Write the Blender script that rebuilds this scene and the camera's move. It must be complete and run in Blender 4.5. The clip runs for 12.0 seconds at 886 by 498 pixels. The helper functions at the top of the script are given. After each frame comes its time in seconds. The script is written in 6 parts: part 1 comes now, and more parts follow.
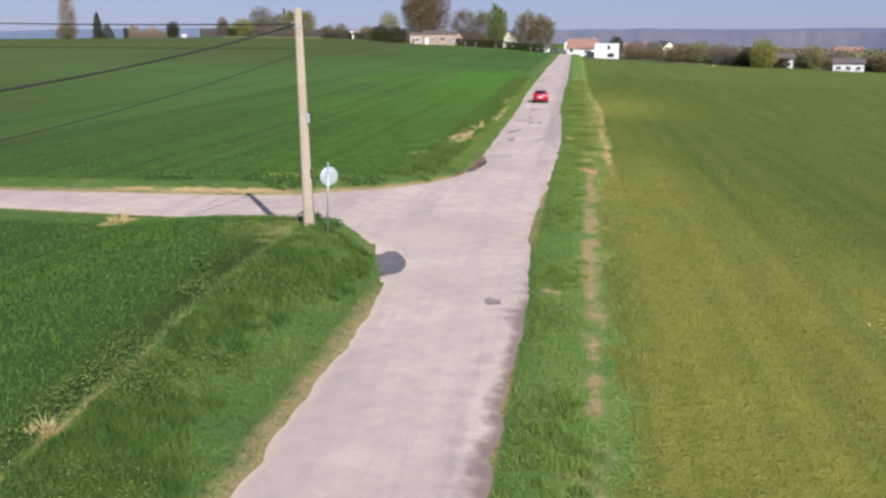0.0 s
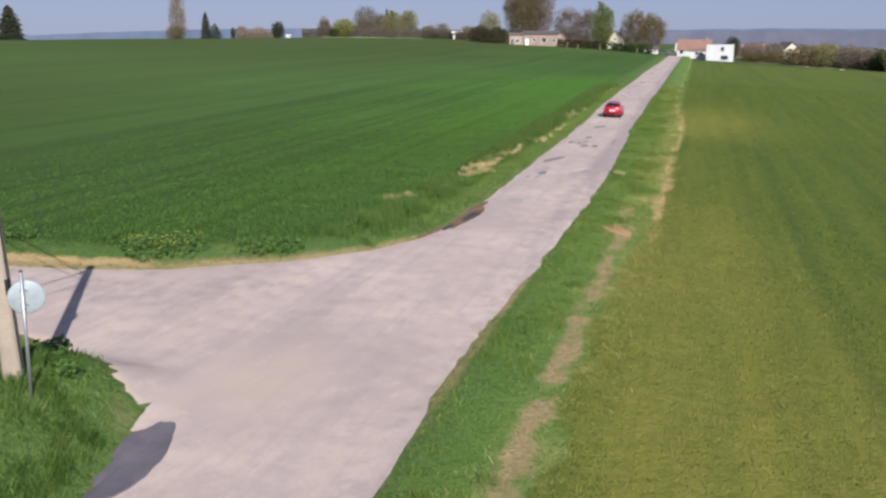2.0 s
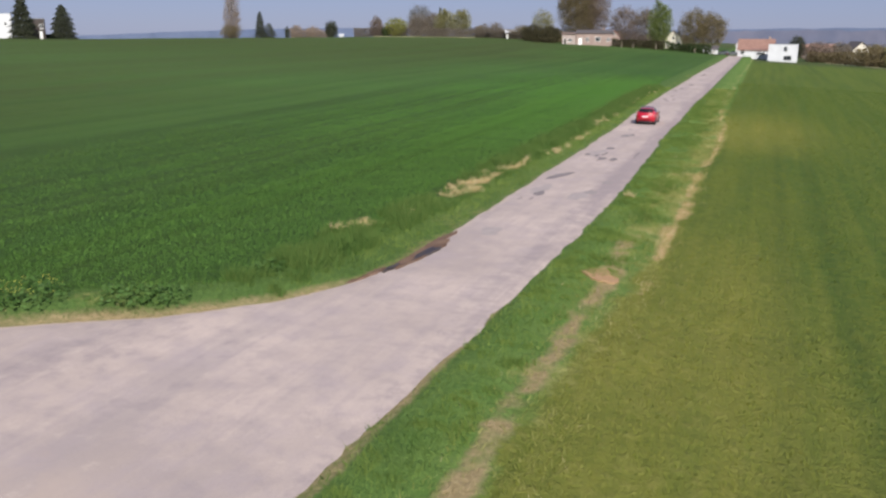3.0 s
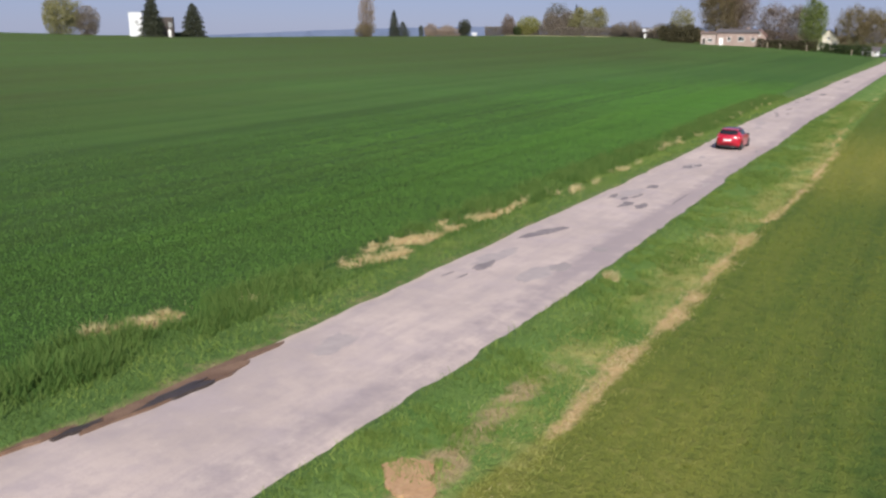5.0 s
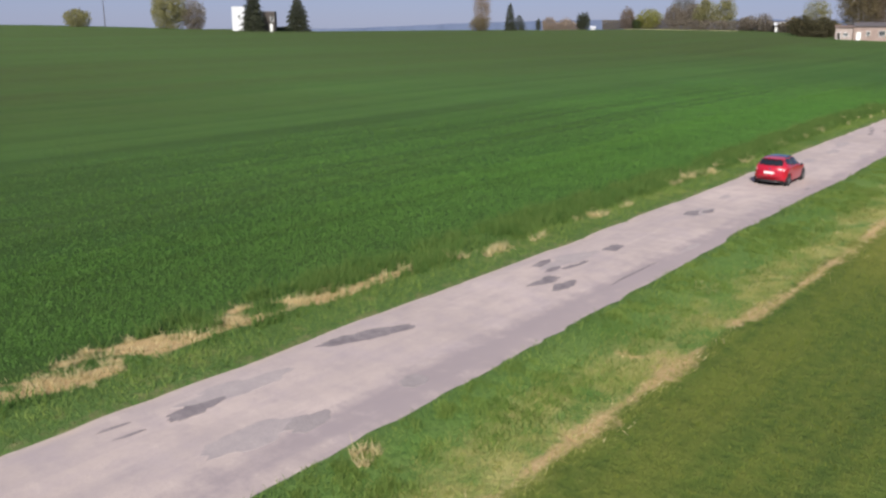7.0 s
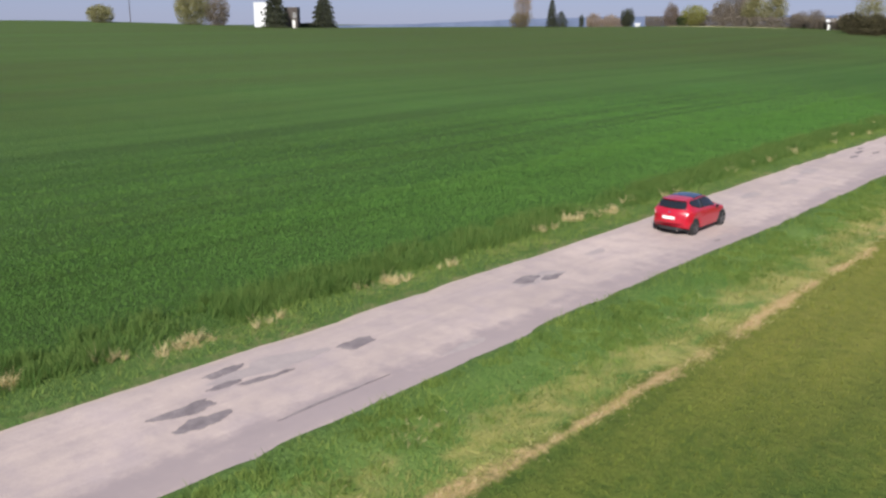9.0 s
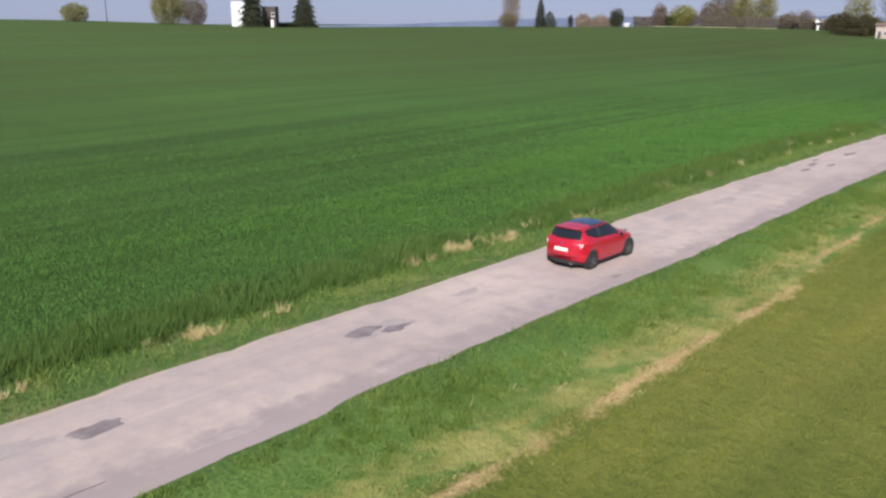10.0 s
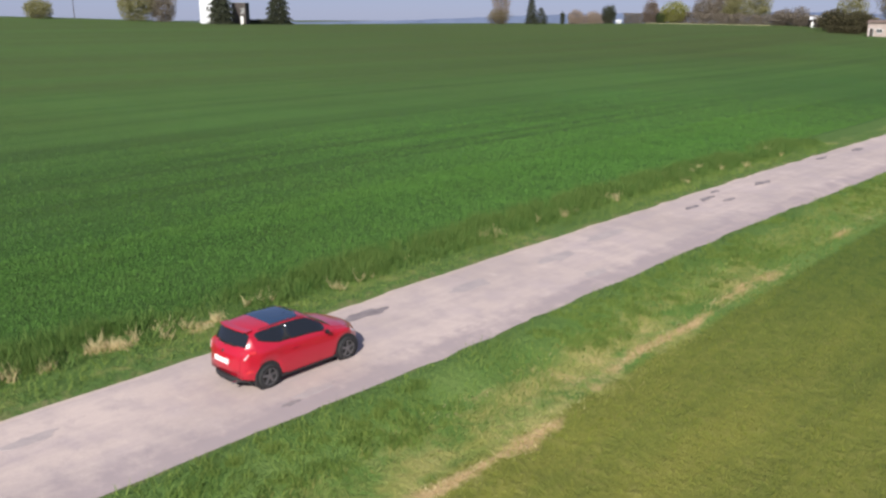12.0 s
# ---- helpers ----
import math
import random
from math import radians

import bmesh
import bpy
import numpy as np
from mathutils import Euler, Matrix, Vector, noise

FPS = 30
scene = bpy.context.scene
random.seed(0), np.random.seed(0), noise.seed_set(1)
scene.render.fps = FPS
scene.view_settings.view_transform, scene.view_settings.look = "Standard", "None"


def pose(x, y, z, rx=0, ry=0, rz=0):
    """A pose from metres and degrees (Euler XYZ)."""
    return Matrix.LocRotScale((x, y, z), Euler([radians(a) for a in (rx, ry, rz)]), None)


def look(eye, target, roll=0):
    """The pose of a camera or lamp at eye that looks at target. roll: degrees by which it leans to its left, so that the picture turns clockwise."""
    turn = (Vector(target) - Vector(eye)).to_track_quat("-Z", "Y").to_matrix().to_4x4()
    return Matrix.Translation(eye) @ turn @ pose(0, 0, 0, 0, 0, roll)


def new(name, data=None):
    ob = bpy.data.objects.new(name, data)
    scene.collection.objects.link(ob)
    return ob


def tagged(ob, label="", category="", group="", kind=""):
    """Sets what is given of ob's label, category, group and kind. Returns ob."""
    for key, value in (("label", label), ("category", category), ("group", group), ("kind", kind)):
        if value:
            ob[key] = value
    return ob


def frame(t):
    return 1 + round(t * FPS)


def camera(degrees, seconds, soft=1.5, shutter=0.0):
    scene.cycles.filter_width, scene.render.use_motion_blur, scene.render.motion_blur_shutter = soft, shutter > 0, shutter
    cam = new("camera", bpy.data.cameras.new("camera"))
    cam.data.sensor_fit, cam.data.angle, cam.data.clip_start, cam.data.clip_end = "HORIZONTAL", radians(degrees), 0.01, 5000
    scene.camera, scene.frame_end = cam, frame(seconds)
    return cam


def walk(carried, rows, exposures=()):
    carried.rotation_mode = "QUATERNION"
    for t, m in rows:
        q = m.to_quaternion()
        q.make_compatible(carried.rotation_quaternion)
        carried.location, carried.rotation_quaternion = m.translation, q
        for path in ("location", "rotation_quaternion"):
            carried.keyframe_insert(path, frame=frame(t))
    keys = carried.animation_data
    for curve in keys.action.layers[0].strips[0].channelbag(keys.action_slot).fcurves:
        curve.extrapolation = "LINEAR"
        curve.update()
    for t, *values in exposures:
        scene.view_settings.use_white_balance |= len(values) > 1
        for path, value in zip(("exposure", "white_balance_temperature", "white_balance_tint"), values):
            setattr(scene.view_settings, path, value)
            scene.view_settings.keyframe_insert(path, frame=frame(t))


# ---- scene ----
cam = camera(54.9, 12.0, soft=2.6)
walk(cam, [
    (0, look((3.649, 0.319, 8.012), (3.36, 2.236, 7.519), 0.1)),
    (0.5, look((4.232, 3.718, 7.972), (3.893, 5.627, 7.48), 0.2)),
    (1, look((4.889, 7.468, 7.981), (4.519, 9.371, 7.49), 0.2)),
    (1.5, look((6.136, 11.976, 8.024), (5.698, 13.865, 7.533), 0.3)),
    (2, look((7.341, 16.35, 8.048), (6.801, 18.212, 7.555), 0.1)),
    (2.5, look((8.221, 20.379, 7.954), (7.613, 22.22, 7.461), 0.2)),
    (3, look((9.134, 24.376, 7.913), (8.466, 26.195, 7.419), 0.1)),
    (5, look((12.258, 40.07, 8.046), (11.291, 41.748, 7.548), 0.2)),
    (5.5, look((12.773, 43.974, 8.045), (11.704, 45.589, 7.545), 0.2)),
    (6, look((13.203, 47.932, 8.067), (12.069, 49.5, 7.563), 0.2)),
    (6.5, look((13.675, 52.154, 8.172), (12.478, 53.673, 7.663), 0.1)),
    (7, look((14.163, 55.788, 8.284), (12.954, 57.296, 7.771), 0.1)),
    (9, look((15.799, 70.053, 8.441), (14.494, 71.476, 7.919), 0.2)),
    (9.5, look((15.866, 73.438, 8.383), (14.571, 74.87, 7.861), 0.2)),
    (10, look((15.939, 77.139, 8.381), (14.64, 78.567, 7.859), 0.3)),
    (10.5, look((16.03, 80.723, 8.39), (14.711, 82.133, 7.868), 0.3)),
    (11, look((16.169, 84.186, 8.481), (14.844, 85.589, 7.957), 0.3)),
    (11.5, look((16.258, 87.576, 8.551), (14.939, 88.984, 8.026), 0.3)),
    (12, look((16.287, 90.732, 8.556), (14.978, 92.148, 8.026), 0.3)),
], exposures=[(0, 0.83), (0.6, 0.80), (1.5, 0.72), (3, 0.59), (5, 0.68), (7, 0.65), (9, 0.74), (12, 0.76)])

# ---- sky and sun: clear spring day, sun high behind the right shoulder ----
SUN_EL, SUN_AZ = 35.0, 149.0
world = bpy.data.worlds.new("sky")
scene.world = world
world.use_nodes = True
wn = world.node_tree
sky = wn.nodes.new("ShaderNodeTexSky")
sky.sky_type, sky.sun_disc = "NISHITA", False
sky.sun_elevation, sky.sun_rotation = radians(SUN_EL), radians(SUN_AZ)
sky.air_density, sky.dust_density, sky.ozone_density, sky.altitude = 1.0, 0.15, 2.5, 300
wn.nodes["Background"].inputs["Strength"].default_value = 0.05
tint = wn.nodes.new("ShaderNodeMix")
tint.data_type, tint.blend_type = "RGBA", "MULTIPLY"
tint.inputs[0].default_value, tint.inputs[7].default_value = 1.0, (0.227, 0.243, 0.392, 1.0)
wn.links.new(sky.outputs[0], tint.inputs[6])
haze = wn.nodes.new("ShaderNodeMix")
haze.data_type, haze.blend_type = "RGBA", "ADD"
haze.inputs[0].default_value, haze.inputs[7].default_value = 1.0, (2.5, 2.98, 4.5, 1.0)
wn.links.new(tint.outputs[2], haze.inputs[6])
wn.links.new(haze.outputs[2], wn.nodes["Background"].inputs["Color"])
sun = new("sun", bpy.data.lights.new("sun", "SUN"))
sun.data.energy, sun.data.angle, sun.data.color = 4.4, radians(0.5), (1.0, 0.95, 0.90)
az, el = radians(SUN_AZ), radians(SUN_EL)
to_sun = Vector((math.sin(az) * math.cos(el), math.cos(az) * math.cos(el), math.sin(el)))
sun.matrix_world = Matrix.Translation(to_sun * 60) @ to_sun.to_track_quat("Z", "Y").to_matrix().to_4x4()


# ---- materials ----
def graph(name, rough=0.8, metal=0.0, spec=0.3):
    m = bpy.data.materials.new(name)
    m.use_nodes = True
    t = m.node_tree
    b = t.nodes["Principled BSDF"]
    b.inputs["Roughness"].default_value = rough
    b.inputs["Metallic"].default_value = metal
    b.inputs["Specular IOR Level"].default_value = spec
    return m, t, b


def coords(t, sx=1.0, sy=1.0, sz=1.0):
    c = t.nodes.new("ShaderNodeTexCoord")
    mp = t.nodes.new("ShaderNodeMapping")
    mp.inputs["Scale"].default_value = (sx, sy, sz)
    t.links.new(c.outputs["Object"], mp.inputs["Vector"])
    return mp.outputs["Vector"]


def noise_tex(t, vec, scale, detail=4.0, rough=0.6):
    n = t.nodes.new("ShaderNodeTexNoise")
    n.inputs["Scale"].default_value, n.inputs["Detail"].default_value = scale, detail
    n.inputs["Roughness"].default_value = rough
    t.links.new(vec, n.inputs["Vector"])
    return n.outputs["Fac"]


def ramp(t, fac, lo, hi, a=0.0, b=1.0):
    r = t.nodes.new("ShaderNodeMapRange")
    r.clamp = True
    for k, v in (("From Min", lo), ("From Max", hi), ("To Min", a), ("To Max", b)):
        r.inputs[k].default_value = v
    t.links.new(fac, r.inputs["Value"])
    return r.outputs["Result"]


def mix(t, fac, a, b, how="MIX"):
    n = t.nodes.new("ShaderNodeMix")
    n.data_type, n.blend_type = "RGBA", how
    for sock, v in ((n.inputs[0], fac), (n.inputs[6], a), (n.inputs[7], b)):
        if isinstance(v, (int, float)):
            sock.default_value = v
        elif isinstance(v, tuple):
            sock.default_value = (*v, 1.0)
        else:
            t.links.new(v, sock)
    return n.outputs[2]


def math_node(t, op, a, b):
    n = t.nodes.new("ShaderNodeMath")
    n.operation = op
    for i, v in enumerate((a, b)):
        if isinstance(v, (int, float)):
            n.inputs[i].default_value = v
        else:
            t.links.new(v, n.inputs[i])
    return n.outputs[0]


def bump(t, b, height, strength, dist):
    n = t.nodes.new("ShaderNodeBump")
    n.inputs["Strength"].default_value, n.inputs["Distance"].default_value = strength, dist
    t.links.new(height, n.inputs["Height"])
    t.links.new(n.outputs["Normal"], b.inputs["Normal"])


def two_tone(name, a, b_col, scale=3.0, fine=40.0, rough=0.8, relief=0.3, dist=0.01, metal=0.0, spec=0.3, third=None):
    """A surface that varies at two scales between two colours, with fine relief."""
    m, t, b = graph(name, rough, metal, spec)
    v = coords(t)
    n1, n2 = noise_tex(t, v, scale), noise_tex(t, v, fine, 3.0)
    c = mix(t, ramp(t, n1, 0.35, 0.65), a, b_col)
    dark = tuple(x * 0.72 for x in a)
    c = mix(t, ramp(t, n2, 0.45, 0.75, 0.0, 0.6), c, third or dark)
    t.links.new(c, b.inputs["Base Color"])
    bump(t, b, n2, relief, dist)
    return m


def leafy(name, a, b_col, scale=0.6, rough=0.75, trans=0.4, dull=None, lush=None, streak=None):
    """Blades and leaves: each island of the mesh takes its own shade."""
    m, t, b = graph(name, rough, 0.0, 0.15)
    g = t.nodes.new("ShaderNodeNewGeometry")
    v = coords(t)
    n = noise_tex(t, v, scale, 3.0)
    f = math_node(t, "ADD", math_node(t, "MULTIPLY", g.outputs["Random Per Island"], 0.6), math_node(t, "MULTIPLY", n, 0.7))
    c = mix(t, ramp(t, f, 0.3, 1.0), a, b_col)
    if streak:
        c = drill_lines(t, c, *streak)
    if dull:
        c = painted_brightness(t, v, mix(t, dull_far(t, v), c, dull))
    if lush:
        at = t.nodes.new("ShaderNodeAttribute")
        at.attribute_name = "lush"
        c = mix(t, at.outputs["Fac"], c, lush)
    t.links.new(mix(t, 1.0, c, (1.0, 1.0, 0.83), "MULTIPLY"), b.inputs["Base Color"])
    tr, ms = t.nodes.new("ShaderNodeBsdfTranslucent"), t.nodes.new("ShaderNodeMixShader")
    ms.inputs[0].default_value = trans
    t.links.new(b.inputs["Base Color"].links[0].from_socket, tr.inputs["Color"])
    t.links.new(b.outputs[0], ms.inputs[1])
    t.links.new(tr.outputs[0], ms.inputs[2])
    t.links.new(ms.outputs[0], t.nodes["Material Output"].inputs["Surface"])
    return m


def glass_dark(name, tint=(0.012, 0.014, 0.018)):
    m, t, b = graph(name, 0.06, 0.0, 0.5)
    b.inputs["Base Color"].default_value = (*tint, 1)
    return m


def dull_far(t, v):
    """The crop colour turns duller with the distance from the road."""
    s = t.nodes.new("ShaderNodeSeparateXYZ")
    t.links.new(v, s.inputs[0])
    n = noise_tex(t, v, 0.03, 4.0)
    q = math_node(t, "ADD", s.outputs[0], math_node(t, "MULTIPLY", math_node(t, "SUBTRACT", n, 0.5), 60.0))
    return ramp(t, q, -20.0, -62.0, 0.0, 0.86)


def drill_lines(t, c, light, dark):
    """Long lines of thinner and thicker growth along the sowing direction."""
    wide, thin = noise_tex(t, coords(t, 1.0, 0.02, 1.0), 0.13, 4.0), noise_tex(t, coords(t, 1.0, 0.012, 1.0), 0.55, 3.0, 0.7)
    c = mix(t, ramp(t, wide, 0.42, 0.68, 0.0, 0.55), c, light)
    return mix(t, ramp(t, thin, 0.50, 0.62, 0.0, 0.42), c, dark)


def blade_shade(t, v):
    """Shade between the blades next to the road, painted into the ground colour."""
    s = t.nodes.new("ShaderNodeSeparateXYZ")
    t.links.new(v, s.inputs[0])
    return ramp(t, math_node(t, "ADD", s.outputs[0], math_node(t, "MULTIPLY", noise_tex(t, v, 0.3, 3.0), 6.0)), -30.0, -7.0, 0.0, 0.42)


def painted_brightness(t, v, c):
    """Light on the wheat painted into its colour: darker nearby, brighter further along."""
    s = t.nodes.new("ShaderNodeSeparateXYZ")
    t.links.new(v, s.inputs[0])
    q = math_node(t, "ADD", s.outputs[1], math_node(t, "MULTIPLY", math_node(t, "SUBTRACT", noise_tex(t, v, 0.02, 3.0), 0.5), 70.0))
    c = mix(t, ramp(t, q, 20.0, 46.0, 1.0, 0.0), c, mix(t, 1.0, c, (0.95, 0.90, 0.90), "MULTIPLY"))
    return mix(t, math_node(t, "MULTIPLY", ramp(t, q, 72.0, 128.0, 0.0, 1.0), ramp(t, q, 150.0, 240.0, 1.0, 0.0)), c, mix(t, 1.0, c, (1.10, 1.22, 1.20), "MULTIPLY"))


# ground: zones come from the layout as mesh attributes, their edges are broken up by noise
def ground_material():
    m, t, b = graph("field_ground", 0.95, 0.0, 0.1)
    v = coords(t)
    vs = coords(t, 1.0, 0.035, 1.0)
    at, at2 = t.nodes.new("ShaderNodeAttribute"), t.nodes.new("ShaderNodeAttribute")
    at.attribute_name, at2.attribute_name = "zone", "crop"
    s1, s2 = t.nodes.new("ShaderNodeSeparateColor"), t.nodes.new("ShaderNodeSeparateColor")
    t.links.new(at.outputs["Color"], s1.inputs[0])
    t.links.new(at2.outputs["Color"], s2.inputs[0])
    big, mid, fine = noise_tex(t, v, 0.03, 5.0), noise_tex(t, v, 0.45, 5.0), noise_tex(t, v, 7.0, 5.0, 0.75)
    ragged = noise_tex(t, v, 2.2, 4.0, 0.65)
    rows, bands = noise_tex(t, vs, 0.9, 4.0, 0.75), noise_tex(t, vs, 0.16, 3.0)

    def edge(fac, amount=0.5):
        wob = math_node(t, "MULTIPLY", math_node(t, "SUBTRACT", math_node(t, "ADD", math_node(t, "MULTIPLY", mid, 0.3), math_node(t, "ADD", math_node(t, "MULTIPLY", ragged, 0.4), math_node(t, "MULTIPLY", fine, 0.3))), 0.5), amount * 2.6)
        return ramp(t, math_node(t, "ADD", fac, wob), 0.32, 0.68)
    vast = noise_tex(t, v, 0.011, 4.0)
    left = mix(t, ramp(t, big, 0.35, 0.65), (0.048, 0.112, 0.025), (0.064, 0.132, 0.031))
    left = mix(t, ramp(t, vast, 0.46, 0.60, 0.0, 0.5), left, (0.080, 0.125, 0.032))
    left = mix(t, dull_far(t, v), left, (0.060, 0.073, 0.025))
    left = mix(t, blade_shade(t, v), left, (0.024, 0.052, 0.015))
    left = mix(t, ramp(t, mid, 0.5, 0.7, 0.0, 0.35), left, (0.080, 0.120, 0.030))
    left = drill_lines(t, left, (0.066, 0.120, 0.031), (0.036, 0.068, 0.018))
    left = painted_brightness(t, v, left)
    # Shade under the crop blades is darkened into the ground colour here.
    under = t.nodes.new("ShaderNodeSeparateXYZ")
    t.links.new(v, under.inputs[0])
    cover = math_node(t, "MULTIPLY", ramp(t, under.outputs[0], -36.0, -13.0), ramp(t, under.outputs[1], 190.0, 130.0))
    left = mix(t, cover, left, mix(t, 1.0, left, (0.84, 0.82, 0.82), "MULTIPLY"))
    right = mix(t, ramp(t, rows, 0.4, 0.64), (0.146, 0.168, 0.031), (0.215, 0.212, 0.044))
    right = mix(t, ramp(t, big, 0.45, 0.62, 0.0, 0.55), right, (0.215, 0.210, 0.050))
    right = mix(t, ramp(t, fine, 0.5, 0.75, 0.0, 0.5), right, (0.235, 0.205, 0.078))
    clods = noise_tex(t, v, 2.6, 4.0, 0.7)
    right = mix(t, ramp(t, clods, 0.52, 0.66, 0.0, 0.45), right, (0.285, 0.262, 0.080))
    right = mix(t, ramp(t, clods, 0.34, 0.46, 0.45, 0.0), right, (0.125, 0.140, 0.030))
    lush = mix(t, ramp(t, rows, 0.4, 0.64), (0.080, 0.122, 0.025), (0.116, 0.148, 0.029))
    lush = mix(t, ramp(t, clods, 0.50, 0.66, 0.0, 0.4), lush, (0.150, 0.170, 0.040))
    lush = mix(t, ramp(t, clods, 0.34, 0.48, 0.6, 0.0), lush, (0.040, 0.078, 0.017))
    right = mix(t, ramp(t, math_node(t, "ADD", at2.outputs["Alpha"], math_node(t, "SUBTRACT", big, 0.5)), 0.25, 0.75), right, lush)
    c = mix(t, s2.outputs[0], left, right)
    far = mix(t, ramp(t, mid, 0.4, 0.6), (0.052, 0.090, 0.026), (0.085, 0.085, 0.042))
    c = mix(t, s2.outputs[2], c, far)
    c = mix(t, math_node(t, "MULTIPLY", s2.outputs[1], 0.42), c, (0.036, 0.060, 0.020))
    verge = mix(t, ramp(t, mid, 0.35, 0.65), (0.104, 0.192, 0.044), (0.158, 0.235, 0.066))
    verge = mix(t, ramp(t, fine, 0.5, 0.7, 0.0, 0.6), verge, (0.040, 0.095, 0.020))
    verge = mix(t, s2.outputs[0], mix(t, ramp(t, fine, 0.4, 0.7), (0.098, 0.165, 0.046), (0.058, 0.108, 0.030)), verge)
    c = mix(t, edge(s1.outputs[0]), c, verge)
    c = mix(t, edge(at.outputs["Alpha"], 0.6), c, mix(t, ramp(t, mid, 0.35, 0.65), (0.240, 0.260, 0.072), (0.390, 0.355, 0.138)))
    straw = mix(t, ramp(t, fine, 0.35, 0.65), (0.42, 0.285, 0.140), (0.58, 0.420, 0.228))
    c = mix(t, edge(s1.outputs[1], 0.7), c, straw)
    soil = mix(t, ramp(t, fine, 0.35, 0.65), (0.255, 0.192, 0.098), (0.440, 0.338, 0.200))
    c = mix(t, edge(s1.outputs[2], 0.45), c, soil)
    c = mix(t, ramp(t, fine, 0.3, 0.75, 0.0, 0.22), c, (0.03, 0.06, 0.016))
    t.links.new(mix(t, 1.0, c, (1.0, 1.0, 0.93), "MULTIPLY"), b.inputs["Base Color"])
    bump(t, b, math_node(t, "ADD", math_node(t, "ADD", fine, clods), math_node(t, "MULTIPLY", mid, 0.6)), 0.9, 0.12)
    return m


def road_material():
    m, t, b = graph("worn_asphalt", 0.9, 0.0, 0.2)
    v, vs = coords(t), coords(t, 1.0, 0.06, 1.0)
    big, mid, fine = noise_tex(t, v, 0.16, 5.0), noise_tex(t, v, 1.3, 6.0, 0.7), noise_tex(t, v, 26.0, 4.0, 0.8)
    lane = noise_tex(t, vs, 0.75, 4.0)
    c = mix(t, ramp(t, big, 0.36, 0.64), (0.365, 0.312, 0.286), (0.470, 0.400, 0.360))
    c = mix(t, ramp(t, lane, 0.48, 0.66, 0.0, 0.55), c, (0.315, 0.278, 0.272))
    c = mix(t, ramp(t, noise_tex(t, coords(t, 1.0, 0.03, 1.0), 3.2, 3.0), 0.5, 0.68, 0.0, 0.4), c, (0.33, 0.285, 0.285))
    c = mix(t, ramp(t, mid, 0.48, 0.68, 0.0, 0.55), c, (0.285, 0.250, 0.256))
    c = mix(t, ramp(t, noise_tex(t, v, 0.6, 5.0, 0.65), 0.50, 0.66, 0.0, 0.4), c, (0.345, 0.300, 0.312))
    c = mix(t, ramp(t, mid, 0.28, 0.42, 0.45, 0.0), c, (0.54, 0.46, 0.40))
    c = mix(t, ramp(t, fine, 0.5, 0.72, 0.0, 0.45), c, (0.24, 0.215, 0.205))
    at = t.nodes.new("ShaderNodeAttribute")
    at.attribute_name = "wear"
    sw = t.nodes.new("ShaderNodeSeparateColor")
    t.links.new(at.outputs["Color"], sw.inputs[0])
    side = ramp(t, math_node(t, "ADD", sw.outputs[0], math_node(t, "MULTIPLY", math_node(t, "SUBTRACT", math_node(t, "ADD", lane, mid), 1.0), 1.6)), 0.35, 0.9, 0.0, 0.76)
    c = mix(t, side, c, (0.262, 0.226, 0.230))
    c = mix(t, ramp(t, math_node(t, "ADD", sw.outputs[1], math_node(t, "SUBTRACT", mid, 0.5)), 0.4, 0.9, 0.0, 0.7), c, (0.50, 0.41, 0.33))
    c = mix(t, ramp(t, math_node(t, "ADD", sw.outputs[2], math_node(t, "SUBTRACT", mid, 0.5)), 0.4, 0.8, 0.0, 0.85), c, (0.150, 0.118, 0.105))
    c = mix(t, 1.0, c, (1.03, 0.985, 0.965), "MULTIPLY")
    t.links.new(c, b.inputs["Base Color"])
    bump(t, b, fine, 0.45, 0.02)
    return m


GROUND, ROAD = ground_material(), road_material()
PATCH = two_tone("patched_asphalt", (0.150, 0.126, 0.130), (0.250, 0.214, 0.208), 2.5, 30.0, 0.9, 0.6, 0.02)
PATCH_PALE = two_tone("old_patch", (0.310, 0.265, 0.255), (0.372, 0.316, 0.294), 2.0, 30.0, 0.9, 0.5, 0.02)
PATCH_WORN = two_tone("worn_patch", (0.248, 0.212, 0.206), (0.308, 0.265, 0.250), 2.2, 28.0, 0.9, 0.5, 0.02)
MUD = two_tone("wet_earth", (0.120, 0.070, 0.045), (0.190, 0.118, 0.076), 1.2, 14.0, 0.75, 0.6, 0.03)
# Darker tarmac for the oval at the bank corner.
DARK_OVAL = two_tone("dark_asphalt", (0.100, 0.090, 0.106), (0.138, 0.124, 0.140), 1.6, 24.0, 0.7, 0.4, 0.01)
ORANGE = two_tone("orange_soil", (0.310, 0.185, 0.095), (0.390, 0.250, 0.140), 1.6, 12.0, 0.95, 0.6, 0.03)
WET = two_tone("puddle_mud", (0.034, 0.024, 0.020), (0.050, 0.036, 0.028), 1.5, 9.0, 0.45, 0.05, 0.005, spec=0.5)
CROP_L = leafy("young_wheat", (0.072, 0.158, 0.036), (0.088, 0.182, 0.041), 0.06, trans=0.22, dull=(0.062, 0.092, 0.034), streak=((0.094, 0.186, 0.046), (0.056, 0.104, 0.024)))
CROP_R = leafy("pale_crop", (0.160, 0.190, 0.034), (0.270, 0.255, 0.060), 0.10, lush=(0.100, 0.150, 0.034))
# Here the lush tone puts the left bank's shade into the blade colour.
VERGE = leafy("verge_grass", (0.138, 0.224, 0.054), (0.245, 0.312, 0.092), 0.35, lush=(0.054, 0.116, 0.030))
